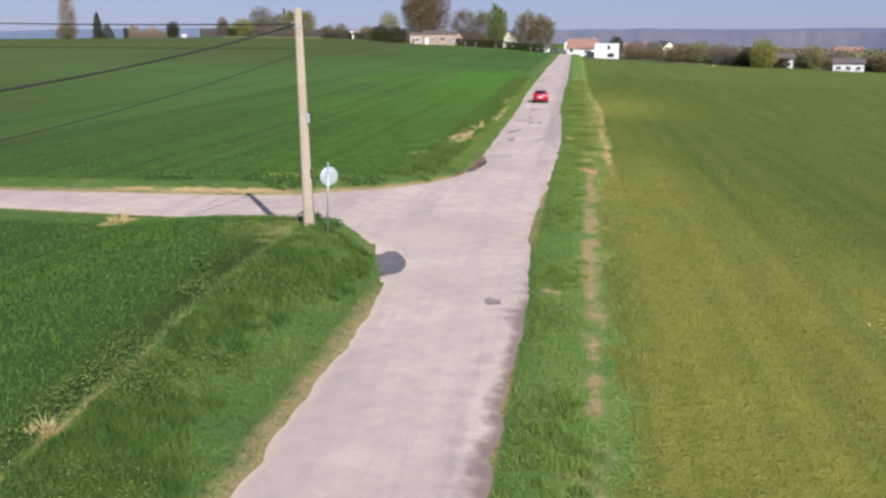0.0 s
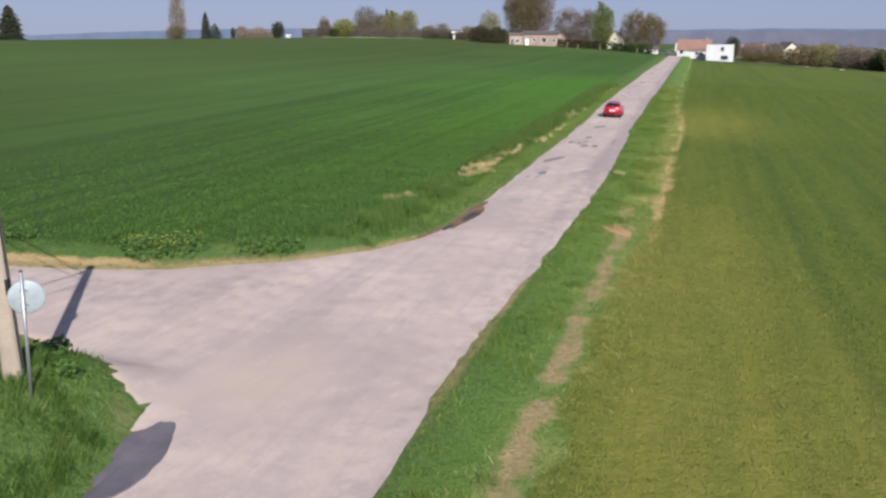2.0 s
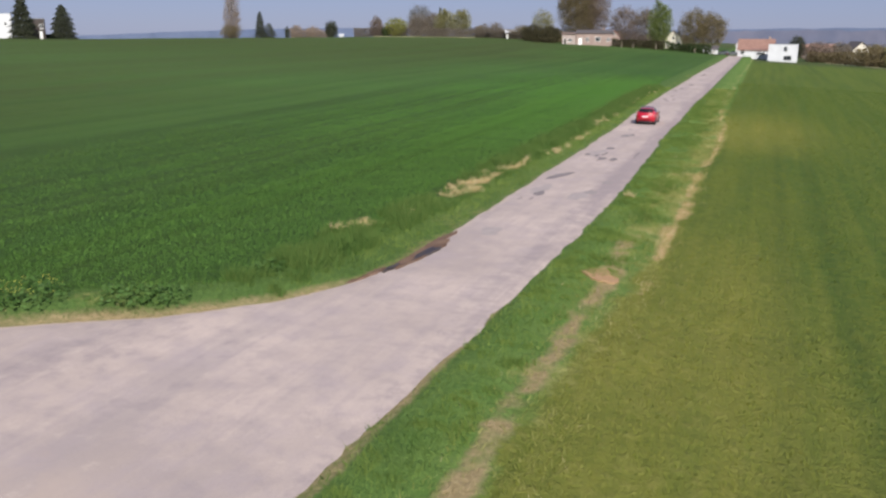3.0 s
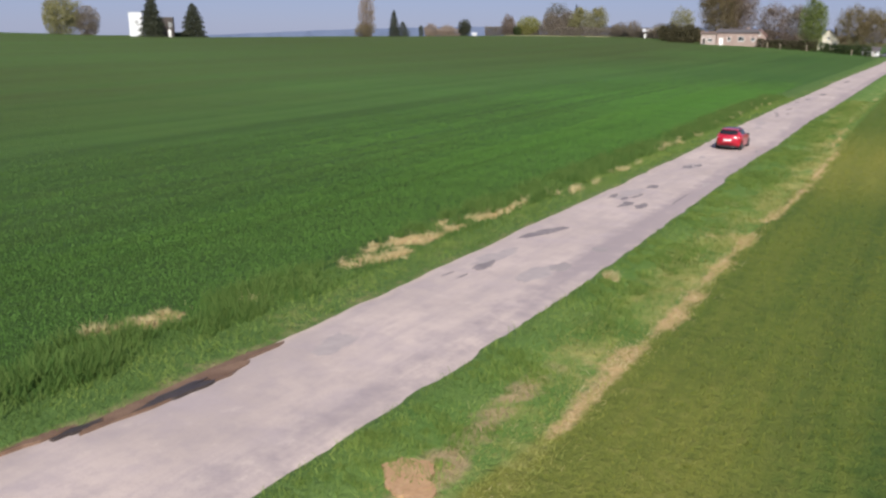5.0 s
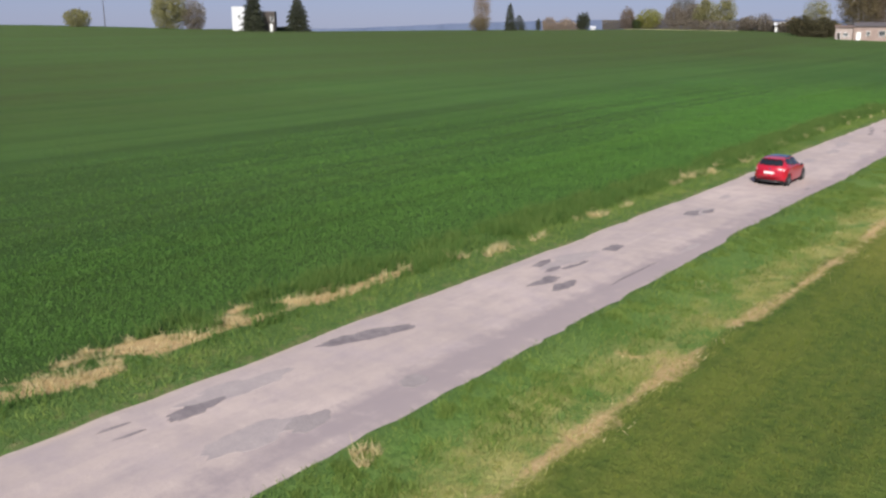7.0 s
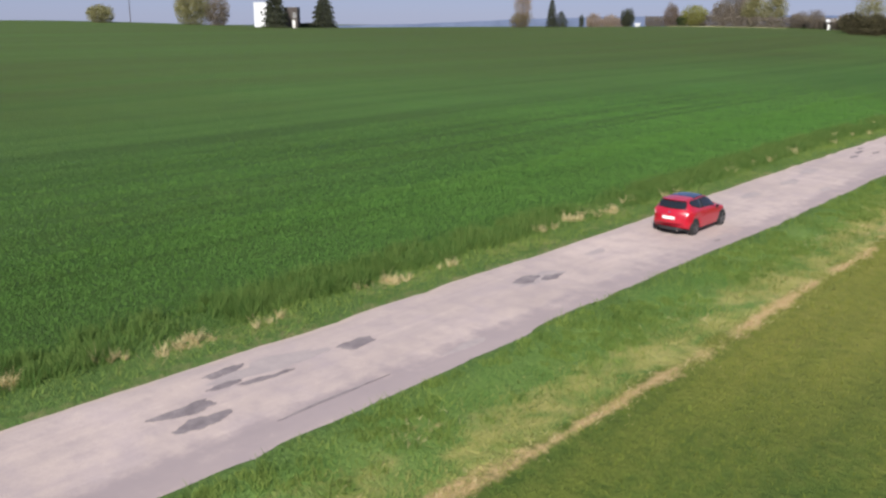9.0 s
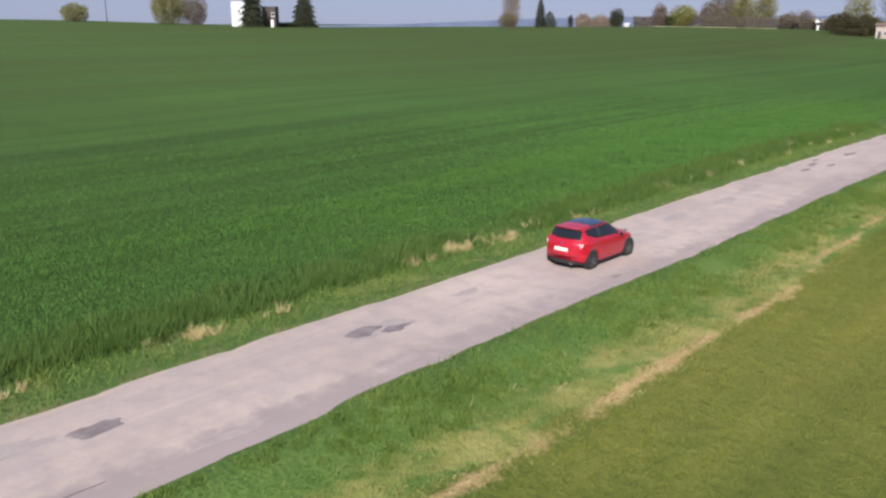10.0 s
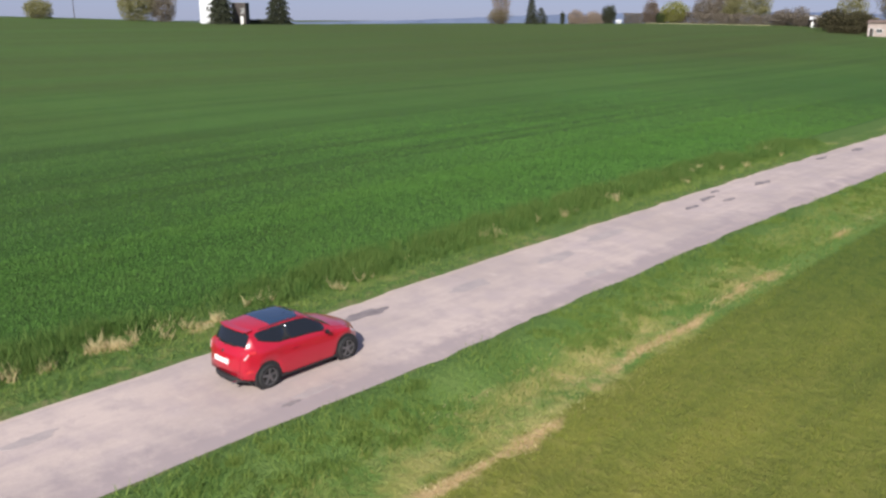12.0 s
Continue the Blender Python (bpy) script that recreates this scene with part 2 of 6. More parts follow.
ROUGH = leafy("rough_grass", (0.072, 0.148, 0.038), (0.148, 0.215, 0.066), 0.5)
PALE = leafy("bleached_grass", (0.205, 0.238, 0.070), (0.370, 0.350, 0.140), 0.5)
STRAW = leafy("dead_grass", (0.440, 0.355, 0.205), (0.680, 0.575, 0.390), 0.8)
WEED = leafy("broad_leaves", (0.060, 0.130, 0.036), (0.120, 0.210, 0.070), 0.8, 0.5)
FLOWER = leafy("yellow_flowers", (0.46, 0.46, 0.10), (0.58, 0.56, 0.14), 1.0)
CONCRETE = two_tone("weathered_concrete", (0.300, 0.255, 0.205), (0.370, 0.315, 0.255), 1.4, 22.0, 0.9, 0.4, 0.01, third=(0.24, 0.20, 0.155))
STEEL = two_tone("galvanised_steel", (0.34, 0.36, 0.38), (0.42, 0.44, 0.46), 4.0, 30.0, 0.45, 0.1, 0.002, 0.7)
SIGN_BACK = two_tone("sign_back", (0.33, 0.39, 0.42), (0.40, 0.46, 0.49), 3.0, 20.0, 0.5, 0.1, 0.002, 0.3)
CABLE = two_tone("black_cable", (0.018, 0.020, 0.018), (0.028, 0.030, 0.028), 5.0, 40.0, 0.7, 0.1, 0.002)


# ---- mesh helpers ----
def part(name, data, material, parent=None, label="", smooth=False):
    """One mesh object from a bmesh or a mesh, under a thing or a part."""
    if isinstance(data, bmesh.types.BMesh):
        me = bpy.data.meshes.new(name)
        data.normal_update()
        data.to_mesh(me)
        data.free()
    else:
        me = data
    me.materials.clear()
    me.materials.append(material)
    if smooth:
        me.polygons.foreach_set("use_smooth", [True] * len(me.polygons))
    ob = new(name, me)
    ob.parent = parent
    if label:
        tagged(ob, label)
    return ob


def thing(name, m, label, category, group="", kind=""):
    ob = new(name)
    ob.empty_display_size = 0.3
    ob.matrix_basis = m
    return tagged(ob, label, category, group, kind)


def mesh_np(name, verts, faces):
    """A mesh from an (n, 3) array and an (m, k) array of equal faces."""
    verts, faces = np.asarray(verts, dtype=np.float32), np.asarray(faces, dtype=np.int32)
    me = bpy.data.meshes.new(name)
    k = faces.shape[1]
    me.vertices.add(len(verts))
    me.vertices.foreach_set("co", verts.ravel())
    me.loops.add(faces.size)
    me.loops.foreach_set("vertex_index", faces.ravel())
    me.polygons.add(len(faces))
    me.polygons.foreach_set("loop_start", np.arange(0, faces.size, k, dtype=np.int32))
    me.update(calc_edges=True)
    return me


def box(bm, x0, x1, y0, y1, z0, z1, bevel=0.0):
    r = bmesh.ops.create_cube(bm, size=1.0, matrix=Matrix.LocRotScale(((x0 + x1) / 2, (y0 + y1) / 2, (z0 + z1) / 2), None, (abs(x1 - x0), abs(y1 - y0), abs(z1 - z0))))
    if bevel:
        es = {e for v in r["verts"] for e in v.link_edges}
        bmesh.ops.bevel(bm, geom=list(es), offset=bevel, segments=2, affect="EDGES")
    return bm


def boxm(*a, bevel=0.0):
    return box(bmesh.new(), *a, bevel=bevel)


def prism(pts, axis_len, axis="y"):
    """A closed outline in x and z, drawn out along y, centred."""
    bm = bmesh.new()
    a = [bm.verts.new((x, -axis_len / 2, z)) for x, z in pts]
    b = [bm.verts.new((x, axis_len / 2, z)) for x, z in pts]
    n = len(pts)
    bm.faces.new(a)
    bm.faces.new(b[::-1])
    for i in range(n):
        bm.faces.new((a[i], b[i], b[(i + 1) % n], a[(i + 1) % n]))
    bmesh.ops.recalc_face_normals(bm, faces=bm.faces[:])
    return bm


def tube(bm, pts, radii, sides=8, cap=True):
    """A bent, tapered tube through the points."""
    rings = []
    for i, p in enumerate(pts):
        p = Vector(p)
        d = (Vector(pts[min(i + 1, len(pts) - 1)]) - Vector(pts[max(i - 1, 0)])).normalized()
        u = d.orthogonal().normalized()
        w = d.cross(u)
        rings.append([bm.verts.new(p + (u * math.cos(2 * math.pi * k / sides) + w * math.sin(2 * math.pi * k / sides)) * radii[i]) for k in range(sides)])
    for a, b in zip(rings, rings[1:]):
        for k in range(sides):
            bm.faces.new((a[k], a[(k + 1) % sides], b[(k + 1) % sides], b[k]))
    if cap:
        bm.faces.new(rings[0][::-1])
        bm.faces.new(rings[-1])
    return bm


def lathe(profile, sides=24, axis="z"):
    """A turned body from (radius, height) pairs."""
    bm = bmesh.new()
    rings = []
    for r, h in profile:
        ring = []
        for k in range(sides):
            a = 2 * math.pi * k / sides
            p = (r * math.cos(a), r * math.sin(a), h) if axis == "z" else (h, r * math.cos(a), r * math.sin(a))
            ring.append(bm.verts.new(p))
        rings.append(ring)
    for a, b in zip(rings, rings[1:]):
        for k in range(sides):
            bm.faces.new((a[k], a[(k + 1) % sides], b[(k + 1) % sides], b[k]))
    bm.faces.new(rings[0][::-1])
    bm.faces.new(rings[-1])
    bmesh.ops.recalc_face_normals(bm, faces=bm.faces[:])
    return bm


def lattice(ix, iy, seed):
    h = np.sin(ix * 127.1 + iy * 311.7 + seed * 74.7) * 43758.5453
    return h - np.floor(h)


def vnoise(x, y, scale, seed=0):
    """Smooth value noise, 0 to 1, on arrays."""
    x, y = np.asarray(x, float) * scale, np.asarray(y, float) * scale
    ix, iy = np.floor(x), np.floor(y)
    fx, fy = x - ix, y - iy
    fx, fy = fx * fx * (3 - 2 * fx), fy * fy * (3 - 2 * fy)
    a, b = lattice(ix, iy, seed), lattice(ix + 1, iy, seed)
    c, d = lattice(ix, iy + 1, seed), lattice(ix + 1, iy + 1, seed)
    return (a * (1 - fx) + b * fx) * (1 - fy) + (c * (1 - fx) + d * fx) * fy


def sm(a, b, x):
    t = np.clip((np.asarray(x, float) - a) / (b - a), 0, 1)
    return t * t * (3 - 2 * t)


# ---- the lie of the land: the field climbs to the left, falls to the right ----
SIDE_NEAR = ([-70, -24, -13, -9, -6.6, -5.5, -4.1, -3.5, -2.76, -2.45, 3], [31.5, 33.6, 34.2, 33.8, 32.9, 32.1, 30.7, 29.9, 28.2, 26.8, 26.0])
SIDE_FAR = ([-70, -24, -18.8, -13, -9.6, -7.8, -6.6, -5.3, -4.0, -2.8, -2.2, 3], [35.5, 37.6, 38.6, 39.6, 40.8, 42.1, 43.0, 44.2, 45.9, 48.6, 51.5, 51.5])


def road_edge(x, y):
    """Below zero on the tarmac, about metres outside it."""
    x, y = np.asarray(x, float), np.asarray(y, float)
    wob = (vnoise(x, y, 0.9, 3) - 0.5) * 0.15 + (vnoise(x, y, 3.1, 4) - 0.5) * 0.10
    left = np.interp(y, [14, 24, 30, 60, 84, 97, 108, 116, 330], [2.1, 2.15, 2.4, 2.3, 2.2, 2.35, 2.55, 2.5, 2.45])
    main = -x - left - 0.2 * (vnoise(x * 0 + 3, y, 0.08, 8) - 0.5)
    right = [2.45, 2.55, 2.25, 2.12, 2.32, 2.65, 2.80, 2.86, 2.72, 2.60, 2.42, 2.34, 2.50, 2.42, 2.42, 2.65, 2.5]
    right = np.interp(y, [14, 26, 33, 36, 42, 50, 57, 66, 78, 86, 90, 100, 106, 112, 124, 142, 330], right)
    main = np.where(x > 0, x - right, main)
    side = np.maximum(np.interp(x, *SIDE_NEAR) - y, y - np.interp(x, *SIDE_FAR)) * 0.75
    side = np.where(x < -1.0, side, 9.0)
    return np.minimum(main, side) + wob


def swell(y):
    """A low rise that the road crosses halfway to the houses."""
    return 0.28 * sm(100, 132, y) * sm(290, 190, y)


def land(x, y):
    x, y = np.asarray(x, float), np.asarray(y, float)
    d, e = np.maximum(-x - 2.6, 0), np.maximum(x - 2.6, 0)
    w = sm(200, 330, y)
    lin = 0.0262 * (d - 15 * np.log1p(np.exp(np.clip((d - 270) / 15, -40, 40))))
    z = (1 - w) * lin + w * (6.0 * (1 - np.exp(-d / 66)) - 1.9 * sm(150, 260, d)) - 4.5 * (1 - np.exp(-e / 75))
    z = z - 16 * sm(300, 520, -x) - 16 * sm(500, 800, y) - 6 * sm(335, 600, y) * sm(0, 40, x) - 4 * sm(110, 400, x)
    bank = sm(-2.7, -5.4, x) * sm(33.6, 30.6, y) * sm(8, 26, y) * sm(-17, -8, x)
    far_bank = sm(0.2, 1.6, y - np.interp(x, *SIDE_FAR)) * sm(-2.5, -4.5, x) * sm(62, 46, y) * sm(-40, -12, x) * sm(38, 40, y)
    return z + 0.98 * bank + 0.28 * far_bank + swell(y)


def ground_z(x, y):
    r = road_edge(x, y)
    return land(x, y) - 0.09 + 0.13 * sm(-0.30, 0.12, r) + (vnoise(x, y, 0.7, 5) - 0.5) * 0.10 * sm(0.2, 1.2, r)


def line(near, far, step, grow):
    out, s = [near], step
    while out[-1] < far:
        out.append(out[-1] + s)
        s *= grow
    return np.array(out)


STRAW_X = ([0, 30, 40, 48, 55, 58, 63, 68, 73, 79.5, 84, 89.5, 96, 101, 107, 113.5, 128, 320], [5.4, 5.6, 5.85, 6.1, 6.2, 6.2, 6.05, 6.15, 6.1, 6.0, 6.3, 6.5, 6.45, 6.45, 6.2, 5.8, 5.4, 5.8])
VERGE_X = ([0, 40, 50, 57, 320], [4.6, 4.75, 5.2, 6.1, 6.1])
TRACK_X = ([0, 36, 46, 52, 60], [4.4, 4.5, 4.7, 4.85, 4.8])
CLUMPS = [(-6.0, 55.6, 0.7), (-6.1, 54.0, 0.5), (-4.8, 58.3, 0.4), (-3.8, 79.0, 0.3), (-3.55, 81.3, 0.6), (-3.3, 83.8, 0.4), (-3.65, 88.8, 0.7), (-3.4, 91.2, 0.35), (-4.0, 97.5, 0.4), (-3.9, 98.3, 0.35), (-4.25, 100.4, 0.65),
          (-4.1, 102.4, 0.7), (-4.4, 104.7, 0.3), (-3.7, 107.5, 0.3), (-3.75, 108.6, 0.25), (-4.4, 115.5, 0.5), (-4.0, 120.5, 0.4), (-4.4, 124.5, 0.4), (-5.0, 130.3, 0.5), (-4.8, 133.0, 0.4), (-5.1, 134.3, 0.35), (-4.2, 135.3, 0.3), (-5.0, 143.9, 0.4),
          (-14.6, 32.3, 0.7), (-6.3, 14.0, 0.35), (3.55, 66.5, 0.4)]
CLUMPS += [(-4.1 - 0.5 * math.sin(2.3 * k), 109.8 + 2.1 * k + 0.6 * math.sin(5 * k), 0.2 + 0.06 * math.cos(3 * k)) for k in range(17) if k % 3 == 1]
MAT_X = ([63.5, 65, 66.5, 68, 69.3, 70.3, 71.5, 73.5, 76], [-4.85, -4.7, -5.0, -4.7, -4.4, -4.95, -4.7, -4.15, -4.3])
MAT_W = ([63.5, 65, 66.5, 68, 69.3, 70.3, 71.5, 73.5, 76], [0.55, 0.9, 0.95, 0.55, 0.15, 0.95, 0.6, 0.3, 0.25])
STONY = [(4.0, 15.0, 0.5), (3.35, 26.6, 0.5)]


def zones(x, y):
    """Where verge, dead grass, bare soil and the right-hand crop lie."""
    r = road_edge(x, y)
    left_edge = np.where(y < 31, -6.3, -5.3)
    sx = np.interp(y, *STRAW_X)
    verge = np.where(x < 0, sm(0.4, -0.4, left_edge - x), sm(np.where(y < 52, 1.0, 0.5), -0.4, x - np.interp(y, *VERGE_X) + np.where(y < 52, 0.7, 0.0) * (vnoise(x, y, 1.1, 57) - 0.5)))
    verge = np.maximum(verge, sm(2.2, 1.2, r))
    keep = np.interp(y, [0, 47, 56, 62, 75, 80, 90, 95, 110, 118, 300], [-0.4, -0.3, 0.85, 1.0, 0.95, 0.7, 0.75, 0.85, 0.8, 0.5, 0.45])
    wander = (vnoise(x * 0, y, 0.25, 31) - 0.5) * 0.45
    width = 0.17 + np.interp(y, [74, 84], [0.42, 0.2]) * vnoise(x * 0, y, 0.45, 36) * vnoise(x * 0, y, 1.3, 39)
    straw = np.exp(-((x - sx - wander) / width) ** 2) * np.clip(keep - 0.06 + (vnoise(x, y, 0.5, 12) - 0.5) * 1.4, 0, 0.8)
    blot = np.clip(vnoise(x * 1.4, y * 0.7, 2.0, 45) * vnoise(x * 1.4, y * 0.7, 0.8, 46) * 3.2 - 1.15, 0, 0.6) * sm(1.9, 1.0, np.abs(x - sx + 0.8)) * np.interp(y, [0, 40, 76, 84, 108, 118, 300], [0.05, 0.2, 0.9, 0.6, 0.6, 0.3, 0.2])
    straw = np.maximum(straw, blot)
    dry = sm(1.9, 0.4, np.abs(x - (sx - 0.8))) * np.interp(y, [0, 50, 75, 110, 122, 300], [0.1, 0.3, 0.5, 0.52, 0.3, 0.25]) * np.clip(1.7 * (0.25 * vnoise(x * 1.7, y * 0.5, 0.7, 33) + 0.4 * vnoise(x * 1.7, y * 0.5, 1.9, 34) + 0.35 * vnoise(x * 1.6, y * 0.7, 4.0, 35)) - 0.15, 0, 1.3)
    pale = dry * 1.5
    for cx, cy, cr in CLUMPS:
        straw = np.maximum(straw, np.clip(2.3 * (vnoise(x, y, 0.9, 14) * 0.5 + vnoise(x, y, 2.4, 15) * 0.5) - 0.35, 0, 1.3) * np.interp(cy, [60, 76, 84], [0.9, 0.7, 0.5]) * np.interp(cr, [0.25, 0.5, 0.6, 0.65], [0.0, 1.0, 1.0, 1.5]) * np.exp(-(((x - cx + 0.5 * (vnoise(x, y, 1.3, 61) - 0.5)) / (cr * 0.75)) ** 2 + ((y - cy + 1.2 * (vnoise(x, y, 0.9, 62) - 0.5)) / (cr * 1.7)) ** 2) ** 1.2))
    mat = np.exp(-((x - np.interp(y, *MAT_X)) / np.interp(y, *MAT_W)) ** 4) * sm(62.4, 63.4, y) * sm(77.6, 76.4, y)
    straw = np.maximum(straw, mat * np.clip(4.2 * (vnoise(x, y, 1.4, 53) * 0.65 + vnoise(x, y, 4.0, 54) * 0.35) - np.interp(y, [68, 70], [1.25, 0.95]), 0, 1.2))
    straw = np.maximum(straw, 0.52 * np.exp(-((x - left_edge - 0.1) / 0.18) ** 2) * sm(25, 19, y) * (0.55 + 0.8 * vnoise(x, y, 1.2, 55)))
    beyond = y - np.interp(x, *SIDE_FAR)
    straw = np.maximum(straw, np.exp(-((beyond - 0.4) / 0.5) ** 2) * sm(-8.0, -11, x) * np.clip(2.4 * vnoise(x, y, 0.35, 48) * (0.4 + vnoise(x, y, 1.5, 49)) - 0.45, 0, 1) * 0.9)
    pale = np.maximum(pale, 0.28 * sm(0.2, 0.8, beyond) * sm(3.0, 1.8, beyond) * sm(-5.5, -8, x))
    pale = np.maximum(pale, 0.36 * sm(-4.3, -3.6, x) * (x < 0) * sm(50, 58, y) * (0.6 + 0.6 * vnoise(x, y, 0.5, 50)))
    pale = np.maximum(pale, 0.45 * sm(3.6, 1.2, np.abs(x + 7.5)) * sm(19, 23, y) * sm(33, 29, y) * vnoise(x, y, 0.5, 52) * 1.4)
    soil = 0.66 * sm(1.1, 0.05, r) * (x < 2.5) * np.interp(y, [10, 24, 27, 31, 34, 44, 58], [0.9, 0.9, 0.55, 0.5, 0.8, 1.0, 0.55])
    for cx, cy, cr in STONY:
        soil = np.maximum(soil, 1.5 * (0.6 * vnoise(x, y, 1.6, 34) + 0.4 * vnoise(x, y, 4.0, 35)) * np.exp(-(((x - cx) / cr) ** 2 + ((y - cy) / (0.75 * cr)) ** 2) ** 1.5))
    trail = np.exp(-((x - np.interp(y, *TRACK_X) - 0.25 * (vnoise(x * 0, y, 0.4, 47) - 0.5)) / (0.26 + 0.30 * vnoise(x * 0, y, 0.8, 58))) ** 2)
    soil = np.maximum(soil, trail * sm(61, 56, y) * np.clip(0.4 * vnoise(x, y, 0.6, 9) + 0.7 * vnoise(x, y, 2.3, 59) + 0.14, 0, 0.85) * np.interp(y, [0, 24, 32, 48, 53, 60], [0.85, 0.9, 1.0, 1.1, 1.4, 1.2]))
    return verge, straw * (r > 0.1), soil, pale * (r > 0.3)


def lushness(x, y):
    """How green the right-hand crop stands."""
    return np.clip(np.interp(y, [0, 18, 36, 56, 82, 92, 118, 140, 400], [0.0, 0.06, 0.28, 0.64, 0.72, 0.66, 0.68, 0.90, 1.0]) + 0.3 * sm(9, 16, x) * sm(26, 40, y) * sm(70, 56, y) + 0.4 * sm(7.0, 5.2, x) * sm(40, 28, y) - 0.25 * sm(12, 8, x) * sm(40, 46, y) * sm(64, 57, y) + sm(10, 18, x) * sm(50, 66, y) * np.interp(y, [78, 98], [0.5, 0.2]) - 0.4 * sm(19, 9, x) * sm(82, 97, y) * sm(124, 102, y) + sm(17, 40, x) * 0.7, 0, 1)


def shade_by(me, name, values):
    """A value for each blade, three corners each."""
    a = me.attributes.new(name, "FLOAT", "POINT")
    a.data.foreach_set("value", np.repeat(values, 3).astype(np.float32))
    return me


def build_ground():
    xs = np.concatenate([-line(14, 3800, 0.6, 1.075)[::-1], np.arange(-13.6, 13.7, 0.34), line(14, 3800, 0.6, 1.075)])
    ys = np.concatenate([-line(12, 2500, 1.0, 1.15)[::-1], np.arange(-11.5, 140, 0.42), line(140.4, 4200, 0.6, 1.05)])
    gx, gy = np.meshgrid(xs, ys)
    x, y = gx.ravel(), gy.ravel()
    v = np.stack([x, y, ground_z(x, y)], 1)
    nx, ny = len(xs), len(ys)
    i = (np.arange(ny - 1)[:, None] * nx + np.arange(nx - 1)[None, :]).ravel()
    me = mesh_np("ground", v, np.stack([i, i + 1, i + nx + 1, i + nx], 1))
    verge, straw, soil, pale = zones(x, y)
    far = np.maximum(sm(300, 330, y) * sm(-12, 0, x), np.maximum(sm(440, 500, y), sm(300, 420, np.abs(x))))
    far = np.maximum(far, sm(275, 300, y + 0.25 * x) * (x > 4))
    tram = np.zeros_like(x)
    for tx in (10.2, 12.0, 17.5, 19.3, 27.5, 29.4, 44.5, 46.4):
        tram = np.maximum(tram, 0.75 * (0.2 + vnoise(x, y, 0.04, 38)) * np.exp(-((x - tx - 0.004 * y) / 0.35) ** 2))
    for tx in (-18.6, -20.4, -23.8, -25.6, -31.5, -33.4, -45, -47, -62, -64, -84, -86, -110, -112):
        tram = np.maximum(tram, 0.7 * (0.3 + vnoise(x, y, 0.05, 37)) * np.exp(-((x - tx) / 0.5) ** 2))
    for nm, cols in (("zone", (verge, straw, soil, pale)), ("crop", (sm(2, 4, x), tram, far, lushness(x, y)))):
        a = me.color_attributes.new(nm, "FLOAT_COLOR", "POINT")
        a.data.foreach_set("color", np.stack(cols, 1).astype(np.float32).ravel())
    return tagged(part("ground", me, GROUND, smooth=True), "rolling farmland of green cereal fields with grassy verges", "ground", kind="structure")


def clip_cells(field, x0, x1, y0, y1, step, height, name):
    """The part of a grid where field is below zero, cut along its edge."""
    xs, ys = np.arange(x0, x1 + step, step), np.arange(y0, y1 + step, step)
    gx, gy = np.meshgrid(xs, ys)
    f = field(gx, gy)
    verts, faces, index = [], [], {}

    def vert(px, py):
        k = (round(px, 3), round(py, 3))
        if k not in index:
            index[k] = len(verts)
            verts.append(k)
        return index[k]
    any_in = np.minimum.reduce([f[:-1, :-1], f[1:, :-1], f[:-1, 1:], f[1:, 1:]]) < 0
    for j, i in zip(*np.nonzero(any_in)):
        ring = [(xs[i], ys[j], f[j, i]), (xs[i + 1], ys[j], f[j, i + 1]), (xs[i + 1], ys[j + 1], f[j + 1, i + 1]), (xs[i], ys[j + 1], f[j + 1, i])]
        out = []
        for a, b in zip(ring, ring[1:] + ring[:1]):
            if a[2] < 0:
                out.append(vert(a[0], a[1]))
            if (a[2] < 0) != (b[2] < 0):
                s = a[2] / (a[2] - b[2])
                out.append(vert(a[0] + (b[0] - a[0]) * s, a[1] + (b[1] - a[1]) * s))
        if len(set(out)) > 2:
            faces.append(out)
    p = np.array(verts)
    z = height(p[:, 0], p[:, 1])
    me = bpy.data.meshes.new(name)
    me.from_pydata(np.stack([p[:, 0], p[:, 1], z], 1).tolist(), [], faces)
    return me


def road_z(x, y):
    """Tarmac with a slight crown, sunken ruts and worn, dropped edges."""
    x, y = np.asarray(x, float), np.asarray(y, float)
    r = road_edge(x, y)
    return (land(np.minimum(x, 2.4), y) - swell(y)) * sm(-2.4, -4.5, x) + swell(y) + 0.02 - 0.05 * sm(-0.35, 0.0, r) + (vnoise(x, y, 0.6, 6) - 0.5) * 0.03


